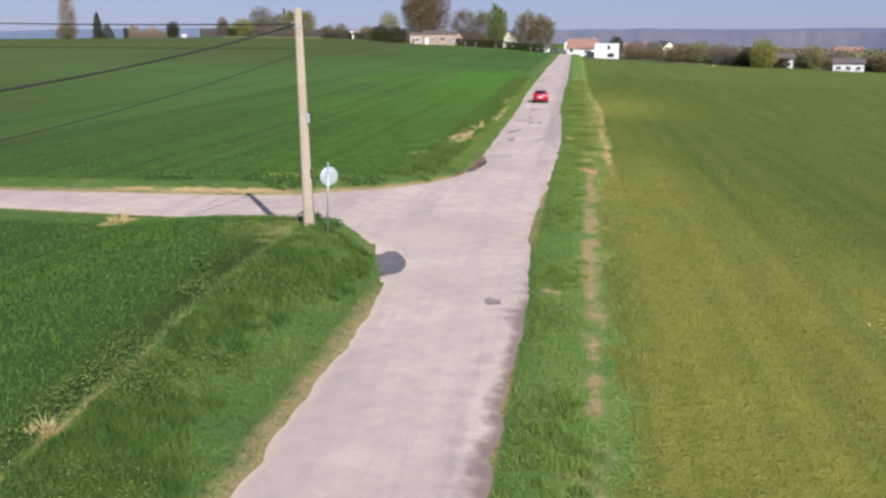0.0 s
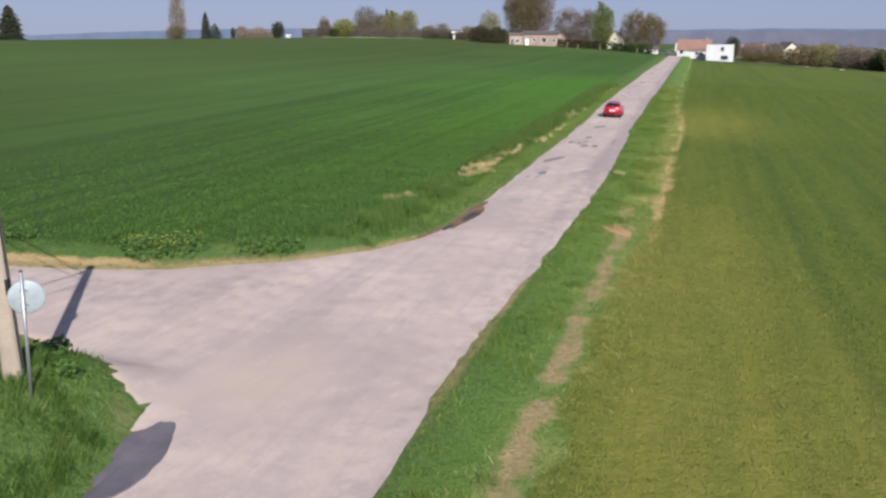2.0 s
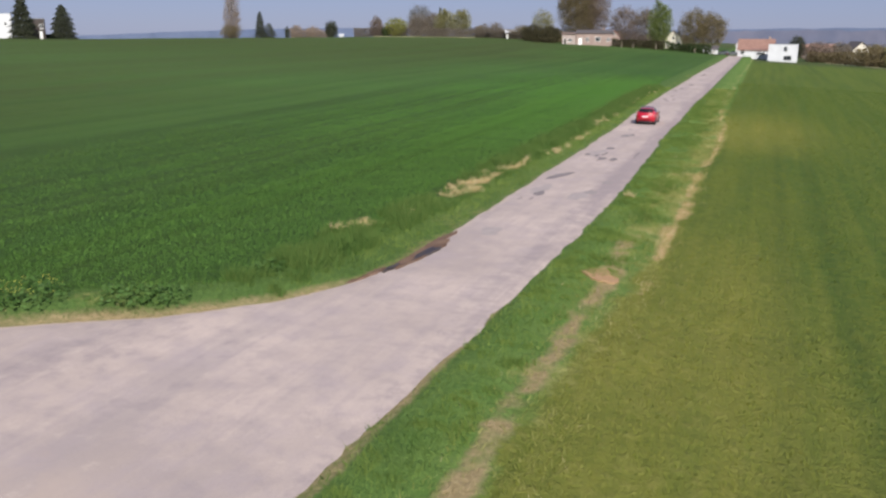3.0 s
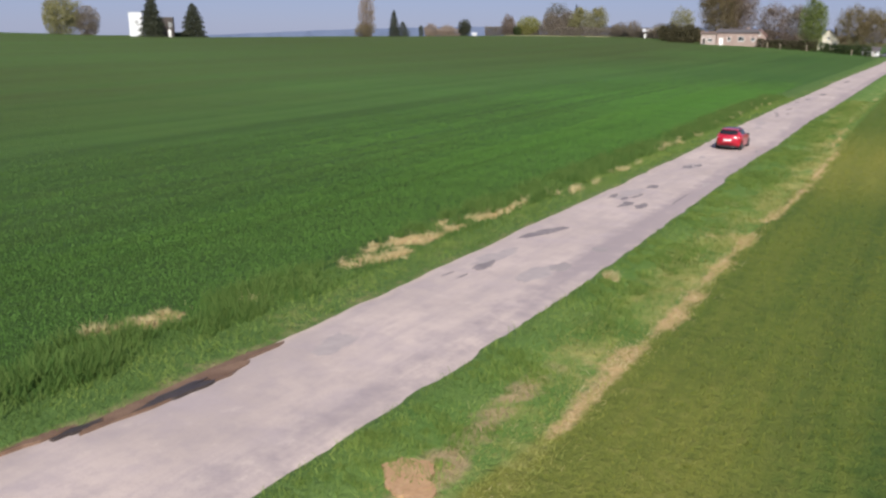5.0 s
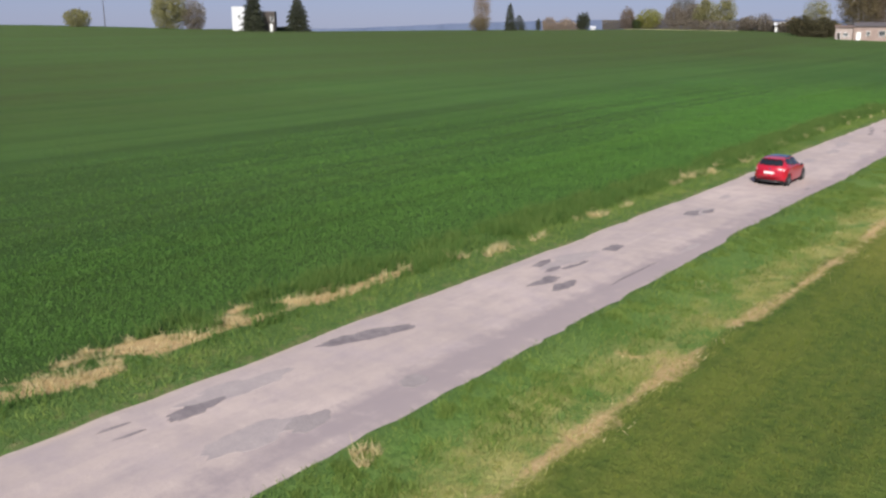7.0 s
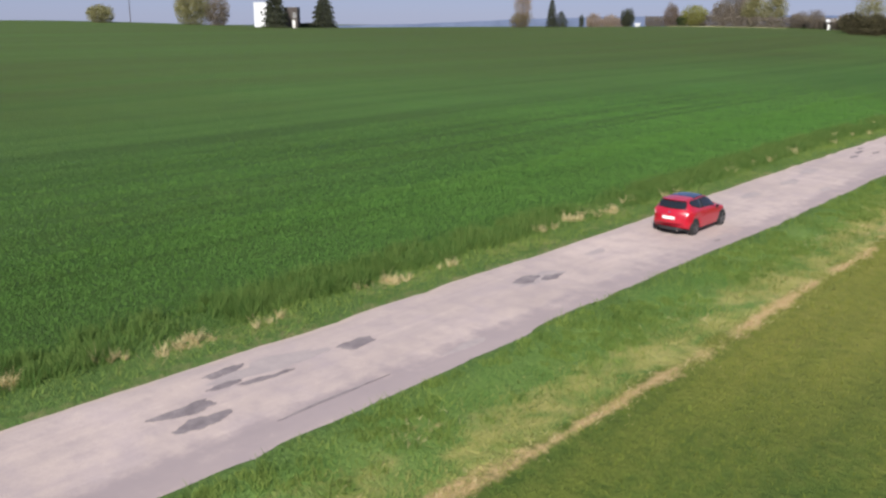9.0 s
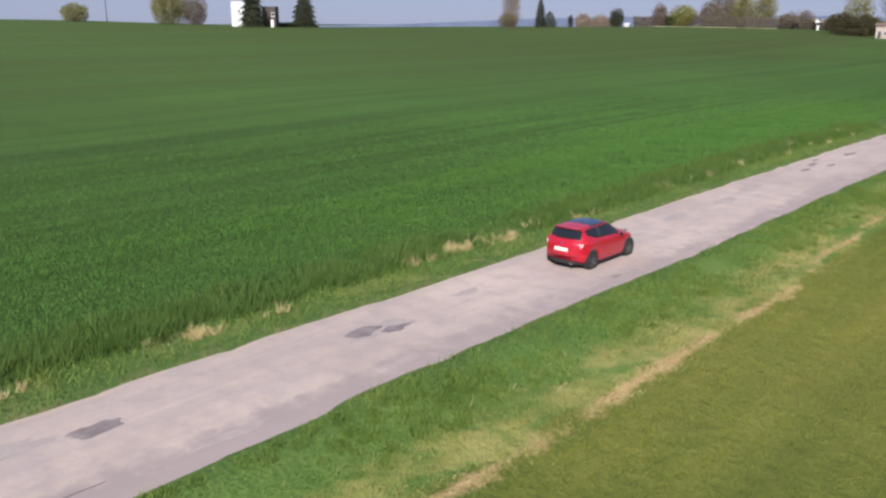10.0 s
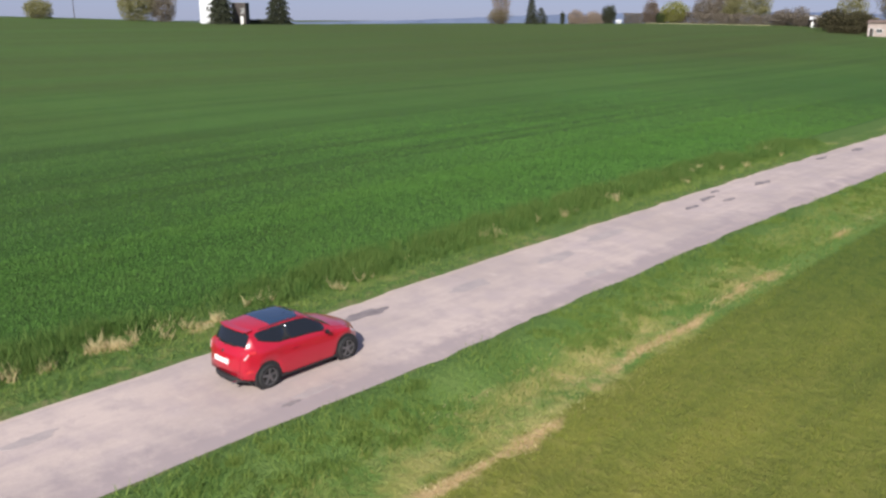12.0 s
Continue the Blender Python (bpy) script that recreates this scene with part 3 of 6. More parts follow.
def build_road():
    me = clip_cells(road_edge, -66, 3.2, -14, 338, 0.4, road_z, "road")
    p = np.empty(len(me.vertices) * 3, np.float32)
    me.vertices.foreach_get("co", p)
    x, y = p[0::3].astype(float), p[1::3].astype(float)
    r = road_edge(x, y)
    side = sm(0.6, 2.2, x) * (0.55 + 0.45 * sm(60, 75, y)) + 0.4 * sm(-9, -6, x) * sm(-3, -6, x) * sm(36, 41, y)
    side = side + 0.5 * np.exp(-(((x + 10) / 5.5) ** 2 + ((y - 38.3) / 1.6) ** 2))
    pale = np.maximum(sm(-0.5, 0.0, r) * (x < 0.5), 0.62 * np.exp(-(((x + 2.2) / 2.8) ** 2 + ((y - 33.5) / 4.0) ** 2)))
    broken = sm(-0.75 - 0.6 * sm(12, 15, y) * sm(26, 22, y) * vnoise(x * 0, y, 0.5, 56), -0.05, r) * (x > 1.0) * np.interp(y, [0, 12, 24, 30, 60], [0.6, 0.95, 0.9, 0.25, 0.3])
    a = me.color_attributes.new("wear", "FLOAT_COLOR", "POINT")
    a.data.foreach_set("color", np.stack([side, pale, broken, np.ones_like(x)], 1).astype(np.float32).ravel())
    return tagged(part("road", me, ROAD, smooth=True), "narrow worn pale asphalt farm road with crumbling edges and side lane", "road", kind="structure")


def blob(cx, cy, a, b, turn, seed, lift, rag=0.35, thick=0.03, base=None):
    """An irregular, slightly raised slab that lies on the tarmac: half length a along the road, half width b."""
    bm = bmesh.new()
    n, c, s = 34, math.cos(turn), math.sin(turn)
    rim, low = [], []
    for k in range(n):
        ang = 2 * math.pi * k / n
        q = 1 + rag * (noise.noise(Vector((math.cos(ang) * 1.4, math.sin(ang) * 1.4, seed * 3.7))) + 0.5 * noise.noise(Vector((math.cos(ang) * 4, math.sin(ang) * 4, seed * 1.3))) + 0.2 * noise.noise(Vector((math.cos(ang) * 9, math.sin(ang) * 9, seed * 2.1))))
        u, w = b * q * math.cos(ang), a * q * math.sin(ang)
        x, y = cx + u * c - w * s, cy + u * s + w * c
        z = float((base or road_z)(x, y))
        rim.append(bm.verts.new((x, y, z + lift)))
        low.append(bm.verts.new((x + 0.02 * math.cos(ang), y + 0.02 * math.sin(ang), z - thick)))
    mid = bm.verts.new((cx, cy, float((base or road_z)(cx, cy)) + lift))
    for k in range(n):
        bm.faces.new((mid, rim[k], rim[(k + 1) % n]))
        bm.faces.new((rim[k], low[k], low[(k + 1) % n], rim[(k + 1) % n]))
    bmesh.ops.recalc_face_normals(bm, faces=bm.faces[:])
    return bm


def grass_mesh(name, x, y, z, h, w, lean, rng):
    """One upright three-sided blade or tuft at each place."""
    n = len(x)
    a, la = rng.uniform(0, 2 * np.pi, n), rng.uniform(0, 2 * np.pi, n)
    dx, dy = np.cos(a) * w / 2, np.sin(a) * w / 2
    lx, ly = np.cos(la) * lean * h, np.sin(la) * lean * h
    v = np.empty((n, 3, 3), np.float32)
    v[:, 0] = np.stack([x - dx, y - dy, z - 0.02], 1)
    v[:, 1] = np.stack([x + dx, y + dy, z - 0.02], 1)
    v[:, 2] = np.stack([x + lx, y + ly, z + h], 1)
    return mesh_np(name, v.reshape(-1, 3), np.arange(3 * n).reshape(n, 3))


def scatter(rng, n, x0, x1, y0, y1, keep):
    x, y = rng.uniform(x0, x1, n), rng.uniform(y0, y1, n)
    k = keep(x, y) > rng.uniform(0, 1, n)
    return x[k], y[k]


ground = build_ground()
road = build_road()
PATCHES_NEAR = [(-2.62, 29.05, 1.62, 0.62, 0.22, DARK_OVAL), (1.45, 25.2, 0.38, 0.27, 0.0, PATCH), (-0.78, 57.0, 0.95, 0.42, 0.1, PATCH_PALE), (-1.15, 67.2, 1.2, 0.42, -0.1, PATCH_PALE),
                (-0.93, 65.8, 0.62, 0.30, 0.0, PATCH), (1.0, 65.8, 1.0, 0.62, 0.0, PATCH_PALE), (1.48, 67.0, 0.62, 0.36, 0.0, PATCH_WORN), (1.82, 70.1, 0.5, 0.30, 0.0, PATCH_WORN),
                (-1.49, 64.2, 0.34, 0.05, -0.1, PATCH), (-0.94, 64.3, 0.34, 0.05, -0.1, PATCH), (-1.2, 71.5, 1.30, 0.36, -0.3, PATCH), (-0.85, 82.0, 1.7, 0.50, -0.1, PATCH_PALE),
                (-1.34, 80.7, 0.6, 0.20, 0.1, PATCH), (-0.63, 80.3, 0.42, 0.14, 0.0, PATCH), (-0.32, 80.95, 0.5, 0.13, -0.1, PATCH)]
PATCHES_MIDWAY = [(-0.23, 81.6, 0.42, 0.09, 0.0, PATCH), (-0.41, 84.3, 0.62, 0.32, 0.0, PATCH), (-0.1, 78.9, 0.7, 0.24, -0.1, PATCH), (0.67, 78.9, 0.6, 0.28, 0.0, PATCH),
                  (-0.25, 79.3, 0.32, 0.09, 0.2, PATCH), (1.78, 81.6, 1.5, 0.045, 0.0, PATCH), (1.9, 86.2, 0.8, 0.16, 0.0, PATCH_PALE), (-0.35, 92.4, 1.2, 0.50, 0.0, PATCH_PALE),
                  (-0.56, 92.0, 0.55, 0.32, 0.1, PATCH), (-0.1, 92.8, 0.5, 0.22, 0.0, PATCH), (-0.8, 96.7, 0.6, 0.22, 0.0, PATCH_PALE), (-1.47, 106.6, 0.75, 0.30, 0.0, PATCH),
                  (1.73, 101.4, 0.22, 0.08, 0.0, PATCH), (1.56, 102.3, 0.6, 0.18, 0.0, PATCH_PALE), (1.3, 114.6, 0.55, 0.25, 0.0, PATCH_PALE)]
PATCHES_FAR = [(-0.9, 110.7, 1.0, 0.35, 0.0, PATCH_PALE), (-0.7, 115.2, 1.0, 0.35, 0.0, PATCH_PALE), (-1.1, 119.0, 1.2, 0.35, 0.0, PATCH_PALE), (-0.9, 125.8, 0.5, 0.16, 0.0, PATCH),
               (-1.32, 128.0, 0.8, 0.20, 0.1, PATCH), (-0.4, 128.5, 0.55, 0.14, 0.0, PATCH), (-1.74, 129.8, 0.42, 0.12, 0.0, PATCH), (-1.0, 133.6, 0.9, 0.24, 0.0, PATCH),
               (-1.7, 143.9, 0.8, 0.20, 0.0, PATCH), (-1.3, 149.1, 1.0, 0.25, 0.0, PATCH), (-0.6, 158, 1.8, 0.35, 0.0, PATCH), (-0.2, 172, 2.0, 0.40, 0.0, PATCH_PALE),
               (-1.0, 190, 2.4, 0.40, 0.0, PATCH), (-0.4, 210, 2.5, 0.5, 0.0, PATCH_PALE)]
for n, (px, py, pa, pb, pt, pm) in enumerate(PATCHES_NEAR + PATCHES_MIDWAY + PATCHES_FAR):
    part("asphalt_patch", blob(px, py, pa, pb * 0.9, pt, n + 1, {PATCH_PALE: 0.006, PATCH_WORN: 0.009, DARK_OVAL: 0.03}.get(pm, 0.012), 0.15 if pm is DARK_OVAL else 0.48), pm, road)
for n, (px, py, pa, pb) in enumerate([(-2.4, 52.7, 3.5, 0.60), (-2.95, 50.0, 1.7, 0.42)]):
    part("mud_strip", blob(px, py, pa, pb, -0.13, 40 + n, 0.05, 0.6, 0.1), MUD, road, "bare wet brown earth along the tarmac edge")
for n, (px, py, pa, pb) in enumerate([(-1.9, 52.6, 1.2, 0.20), (-2.25, 50.3, 0.6, 0.10)]):
    part("puddle", blob(px, py, pa, pb, -0.1, 60 + n, 0.06, 0.7, 0.02), WET, road, "small dark puddle in the mud")

part("soil_patch", blob(4.5, 52.25, 0.62, 0.50, 0.5, 71, 0.06, 0.3, 0.2, ground_z), ORANGE, ground, "bare orange soil patch on the verge")
part("soil_patch", blob(4.95, 51.9, 0.35, 0.30, 0.2, 72, 0.05, 0.3, 0.2, ground_z), ORANGE, ground)

# ---- grass and crops ----
rng = np.random.default_rng(11)


def crop_left(x, y):
    edge = np.where(y < 31, -6.75, -5.5) - 0.6 * sm(62, 64, y) * sm(73, 71.5, y)
    tram = np.minimum.reduce([np.abs(x - q) for q in (-18.6, -20.4, -23.8, -25.6, -31.5, -33.4, -45, -47)])
    return (x < edge) * (road_edge(x, y) > 1.4) * np.where(tram < 0.28, 0.25, 1.0) * (0.6 + 0.4 * vnoise(x, y * 0.3, 0.3, 20)) * sm(-36, -13, x) * sm(190, 130, y)


bands = [scatter(rng, n, x0, x1, 8, 190, crop_left) for n, x0, x1 in ((420000, -14, -5.3), (460000, -36, -14))]
cx, cy = (np.concatenate([b[k] for b in bands]) for k in (0, 1))
size = np.interp(-cx, [5, 14, 36], [1.0, 1.2, 1.7])
tagged(part("cereal_crop", grass_mesh("cereal_crop", cx, cy, ground_z(cx, cy), rng.uniform(0.06, 0.12, len(cx)), rng.uniform(0.018, 0.034, len(cx)) * size, 0.9, rng), CROP_L),
       "dense dark green young cereal crop", "crop", kind="stuff")


def crop_right(x, y):
    thin = np.interp(x, [6, 16, 30, 60], [1.0, 0.8, 0.4, 0.12])
    return (x > np.interp(y, *STRAW_X) + np.interp(y, [40, 56], [-0.6, 0.25])) * thin * (0.25 + 0.75 * vnoise(x, y * 0.08, 1.4, 21))


cx, cy = scatter(rng, 420000, 5, 60, 2, 170, crop_right)
tagged(part("low_crop", shade_by(grass_mesh("low_crop", cx, cy, ground_z(cx, cy), rng.uniform(0.05, 0.13, len(cx)), rng.uniform(0.02, 0.045, len(cx)) * np.interp(cx, [6, 60], [1, 2.5]), 0.6, rng), "lush", lushness(cx, cy)), CROP_R),
       "thin yellowish green low crop in drilled rows", "crop", kind="stuff")


def verge_keep(x, y):
    v, s, b, p = zones(x, y)
    return v * (road_edge(x, y) > 0.06) * np.where(x > 0, sm(0.3, 1.6, np.interp(y, *VERGE_X) - x + 0.4), 1.0) * np.clip(1 - 0.8 * s - 1.0 * b, 0.05, 1) * (0.35 + 0.65 * vnoise(x, y, 0.55, 22))


gx1, gy1 = scatter(rng, 420000, -8.5, 7, 5, 150, verge_keep)
gx2, gy2 = scatter(rng, 60000, -45, -5, 27, 47, lambda x, y: verge_keep(x, y) * sm(4.2, 2.0, road_edge(x, y)))
gx, gy = np.concatenate([gx1, gx2]), np.concatenate([gy1, gy2])
tall = np.where(gx > 0, 0.35 + 1.5 * vnoise(gx, gy, 0.6, 23) ** 1.5, 0.6 + 0.9 * vnoise(gx, gy, 0.45, 23))
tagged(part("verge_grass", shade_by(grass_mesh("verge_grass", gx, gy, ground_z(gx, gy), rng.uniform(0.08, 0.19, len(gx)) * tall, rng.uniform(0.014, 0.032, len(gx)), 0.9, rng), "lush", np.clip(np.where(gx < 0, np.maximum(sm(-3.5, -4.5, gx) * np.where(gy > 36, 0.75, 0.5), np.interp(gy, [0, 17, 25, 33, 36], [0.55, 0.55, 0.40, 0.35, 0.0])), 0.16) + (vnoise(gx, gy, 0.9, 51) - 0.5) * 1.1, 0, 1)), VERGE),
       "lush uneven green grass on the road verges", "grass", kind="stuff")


def straw_keep(x, y):
    v, s, b, p = zones(x, y)
    return np.maximum(s, 0) * (road_edge(x, y) > 0.3) * (0.3 + 0.7 * vnoise(x, y, 0.9, 25))


gx, gy = scatter(rng, 260000, -8, 8, 8, 150, straw_keep)
tagged(part("dead_grass", grass_mesh("dead_grass", gx, gy, ground_z(gx, gy), rng.uniform(0.05, 0.17, len(gx)), rng.uniform(0.010, 0.024, len(gx)), 1.1, rng), STRAW),
       "matted pale dead grass along the field edge", "dead grass", kind="stuff")


def rough_keep(x, y):
    band = np.where(y > 48, sm(-6.2, -5.4, x) * sm(-3.4, -4.0, x), 0.0)
    return band * (0.35 + 0.65 * vnoise(x, y, 0.6, 41)) * np.clip(1 - 2.2 * zones(x, y)[1], 0, 1)


gx, gy = scatter(rng, 60000, -6.3, -3.3, 46, 150, rough_keep)
tall = 0.25 + 2.0 * vnoise(gx, gy, 0.9, 42) ** 2
tagged(part("rough_grass", grass_mesh("rough_grass", gx, gy, ground_z(gx, gy), rng.uniform(0.16, 0.36, len(gx)) * tall, rng.uniform(0.025, 0.05, len(gx)), 0.6, rng), ROUGH),
       "tall dark rough grass between verge and crop", "grass", kind="stuff")


def pale_keep(x, y):
    s_x = np.interp(y, *STRAW_X) + 0.1
    return sm(2.4, 1.5, np.abs(x - s_x + 0.9) * 1.6) * np.interp(y, [0, 45, 70, 150], [0.25, 0.45, 1.0, 1.0]) * np.clip((0.4 * vnoise(x * 1.7, y * 0.5, 0.7, 33) + 0.6 * vnoise(x * 1.7, y * 0.5, 2.2, 43)) * 2.0 - 0.45, 0, 1)


gx, gy = scatter(rng, 150000, 2.8, 8.5, 8, 150, pale_keep)
tagged(part("bleached_grass", grass_mesh("bleached_grass", gx, gy, ground_z(gx, gy), rng.uniform(0.07, 0.17, len(gx)), rng.uniform(0.012, 0.026, len(gx)), 1.2, rng), PALE),
       "pale yellowish long grass lying over on the verge", "grass", kind="stuff")
gx, gy = scatter(rng, 5200, 10.5, 17.5, 13, 27, lambda x, y: np.clip(vnoise(x, y, 1.1, 44) * 3 - 1.5, 0, 1) * 0.6 * np.exp(-((x - 14 - 0.12 * (20 - y)) / 1.3) ** 2))
tagged(part("straw_litter", grass_mesh("straw_litter", gx, gy, ground_z(gx, gy) + 0.02, rng.uniform(0.03, 0.08, len(gx)), rng.uniform(0.03, 0.08, len(gx)), 2.2, rng), STRAW),
       "scattered pale straw litter in the crop", "straw", kind="stuff")


def tussocks(name, n, x0, x1, y0, y1, keep, blades, r, h0, h1, width, lean, mat_, lush, seed, label):
    """Many small tufts, each a bunch of blades that lean outwards."""
    g = np.random.default_rng(seed)
    tx, ty = scatter(g, n, x0, x1, y0, y1, keep)
    size = g.uniform(0.6, 1.3, len(tx))
    k = np.repeat(np.arange(len(tx)), blades)
    a, d = g.uniform(0, 2 * np.pi, len(k)), np.sqrt(g.uniform(0, 1, len(k)))
    x, y = tx[k] + r * size[k] * d * np.cos(a), ty[k] + r * size[k] * d * np.sin(a)
    ok = road_edge(x, y) > 0.05
    x, y, k, d = x[ok], y[ok], k[ok], d[ok]
    h = g.uniform(h0, h1, len(x)) * size[k] * (1.1 - 0.55 * d)
    me = grass_mesh(name, x, y, ground_z(x, y), h, width * g.uniform(0.6, 1.3, len(x)), lean, g)
    if lush is not None:
        shade_by(me, "lush", np.clip(lush + g.uniform(-0.25, 0.25, len(tx))[k], 0, 1))
    return tagged(part(name, me, mat_), label, "grass", kind="stuff")


tussocks("verge_tussocks", 2600, 2.7, 5.0, 6, 150, lambda x, y: sm(0.15, 0.5, road_edge(x, y)) * np.clip(vnoise(x, y, 0.5, 71) * 2.4 - 0.7, 0, 1) * np.where(y < 52, sm(4.4, 3.9, x), 1.0), 60, 0.22, 0.11, 0.24, 0.024, 0.55, VERGE, 0.2, 81, "taller dark green tussocks on the road verge")
tussocks("rough_tussocks", 2600, -6.0, -3.9, 46, 150, lambda x, y: np.clip(vnoise(x, y, 0.55, 72) * 2.2 - 0.5, 0, 1) * np.clip(1 - 2 * zones(x, y)[1], 0, 1), 60, 0.26, 0.25, 0.66, 0.028, 0.45, ROUGH, None, 82, "tall rough tussocks between verge and crop")
tussocks("bank_tussocks", 1300, -5.9, -3.0, 10, 31, lambda x, y: sm(0.4, 0.9, road_edge(x, y)) * np.clip(vnoise(x, y, 0.4, 73) * 2.2 - 0.6, 0, 1), 60, 0.24, 0.15, 0.34, 0.026, 0.55, VERGE, 0.78, 83, "green grass tussocks on the bank")
tussocks("straw_tufts", 1000, -6.2, -3.0, 62, 110, lambda x, y: np.clip(zones(x, y)[1] * 1.6 - 0.25, 0, 1), 34, 0.18, 0.14, 0.36, 0.022, 0.8, STRAW, None, 85, "upright bleached tufts of dead grass at the field edge")
tussocks("crop_tufts", 6500, 5.3, 30, 4, 110, lambda x, y: sm(30, 8, x) * np.clip(vnoise(x, y * 0.15, 1.1, 74) * 2.4 - 0.7, 0, 1), 12, 0.16, 0.05, 0.11, 0.022, 0.8, CROP_R, 0.3, 84, "darker tufts of thin low crop")


# ---- red hatchback, standing on the road ----
CAR_RED = two_tone("red_paint", (0.36, 0.005, 0.020), (0.40, 0.007, 0.024), 1.0, 60.0, 0.28, 0.02, 0.001, spec=0.5)
CAR_RED.node_tree.nodes["Principled BSDF"].inputs["Coat Weight"].default_value = 0.6
GLASS = glass_dark("tinted_glass")
# Blue of the reflected sky is put into the roof glass tint.
ROOF_GLASS = glass_dark("roof_glass", (0.020, 0.042, 0.085))
BLACK = two_tone("black_plastic", (0.018, 0.018, 0.019), (0.028, 0.028, 0.029), 6.0, 60.0, 0.6, 0.2, 0.002)
TYRE = two_tone("tyre_rubber", (0.020, 0.020, 0.021), (0.032, 0.031, 0.030), 8.0, 60.0, 0.85, 0.3, 0.003)
ALLOY = two_tone("dark_alloy", (0.16, 0.16, 0.165), (0.22, 0.22, 0.225), 8.0, 50.0, 0.35, 0.05, 0.001, 0.8)
WHITE = two_tone("white_enamel", (0.74, 0.74, 0.70), (0.80, 0.80, 0.77), 5.0, 40.0, 0.5, 0.05, 0.001)
LAMP_RED = two_tone("lamp_red", (0.45, 0.02, 0.03), (0.55, 0.03, 0.04), 6.0, 40.0, 0.12, 0.05, 0.001, spec=0.6)
LAMP_CLEAR = two_tone("lamp_clear", (0.72, 0.66, 0.66), (0.80, 0.76, 0.76), 9.0, 40.0, 0.1, 0.05, 0.001, spec=0.6)
CHROME = two_tone("chrome", (0.60, 0.60, 0.62), (0.68, 0.68, 0.70), 9.0, 40.0, 0.15, 0.02, 0.001, 1.0)

REAR, FRONT, ARCH = -1.25, 1.29, 0.365


def car_grid():
    """Stations from tail to nose; in each a half section from sill to roof line."""
    ys = [-2.02, -2.00, -1.95, -1.88, -1.78, -1.66, REAR - ARCH, REAR - 0.32, REAR - 0.22, REAR - 0.11, REAR, REAR + 0.11, REAR + 0.22, REAR + 0.32, REAR + ARCH,
          -0.62, -0.35, -0.05, 0.15, 0.40, 0.66, 0.80, FRONT - ARCH, FRONT - 0.32, FRONT - 0.22, FRONT - 0.11, FRONT, FRONT + 0.11, FRONT + 0.22, FRONT + 0.32, FRONT + ARCH, 1.78, 1.90, 1.98, 2.01]
    rows = []
    for y in ys:
        hw = np.interp(y, [-2.02, -1.95, -1.75, -1.3, -0.5, 0.8, 1.3, 1.7, 1.95, 2.01], [0.66, 0.76, 0.825, 0.865, 0.86, 0.86, 0.85, 0.79, 0.64, 0.52])
        top = np.interp(y, [-2.02, -2.00, -1.95, -1.88, -1.78, -1.62, -1.3, -0.62, -0.05, 0.15, 0.40, 0.66, 0.92, 1.29, 1.7, 1.90, 2.01], [0.50, 0.80, 0.97, 1.05, 1.19, 1.385, 1.435, 1.47, 1.455, 1.42, 1.29, 1.14, 1.005, 0.93, 0.82, 0.72, 0.56])
        belt = np.interp(y, [-2.02, -2.00, -1.95, -1.88, -1.3, 0.66, 0.92, 1.29, 1.7, 1.90, 2.01], [0.48, 0.76, 0.93, 0.99, 1.00, 0.92, 0.90, 0.85, 0.74, 0.64, 0.50])
        roof = np.interp(y, [-2.02, -1.95, -1.88, -1.6, -1.0, 0.15, 0.66, 0.92, 1.3, 1.9, 2.01], [0.56, 0.60, 0.585, 0.545, 0.565, 0.555, 0.60, 0.70, 0.70, 0.52, 0.40])
        low = np.interp(y, [-2.02, -1.7, -1.5, 1.6, 2.01], [0.33, 0.23, 0.17, 0.17, 0.26])
        for ax in (REAR, FRONT):
            if abs(y - ax) <= ARCH + 1e-6:
                low = max(low, 0.30 + math.sqrt(max(ARCH ** 2 - (y - ax) ** 2, 0)))
        belt = max(belt, low + 0.05)
        sec = [(hw * 0.955, low), (hw * 0.995, low + (belt - low) * 0.3), (hw, low + (belt - low) * 0.62), (hw * 0.985, low + (belt - low) * 0.85), (hw * 0.955, belt)]
        b, e = Vector(sec[-1]), Vector((roof, max(top - 0.055, belt + 0.012)))
        sec += [tuple(b.lerp(e, 0.12)), tuple(b.lerp(e, 0.86)), tuple(e), (roof * 0.62, max(top - 0.012, e[1] + 0.006)), (0.0, max(top, e[1] + 0.012))]
        def bow(px, pz):
            q = min(abs(px) / 0.82, 1.05) ** 2.2
            return 0.955 * (y + 0.24 * q * float(sm(-1.35, -1.95, y)) - 0.30 * q * float(sm(1.35, 1.95, y)))
        rows.append([(x, bow(x, z), z) for x, z in sec] + [(-x, bow(x, z), z) for x, z in sec[-2::-1]])
    return [0.955 * y for y in ys], rows


def cat(p0, p1, p2, p3, t):
    return 0.5 * (2 * p1 + (p2 - p0) * t + (2 * p0 - 5 * p1 + 4 * p2 - p3) * t * t + (3 * p1 - p0 - 3 * p2 + p3) * t ** 3)


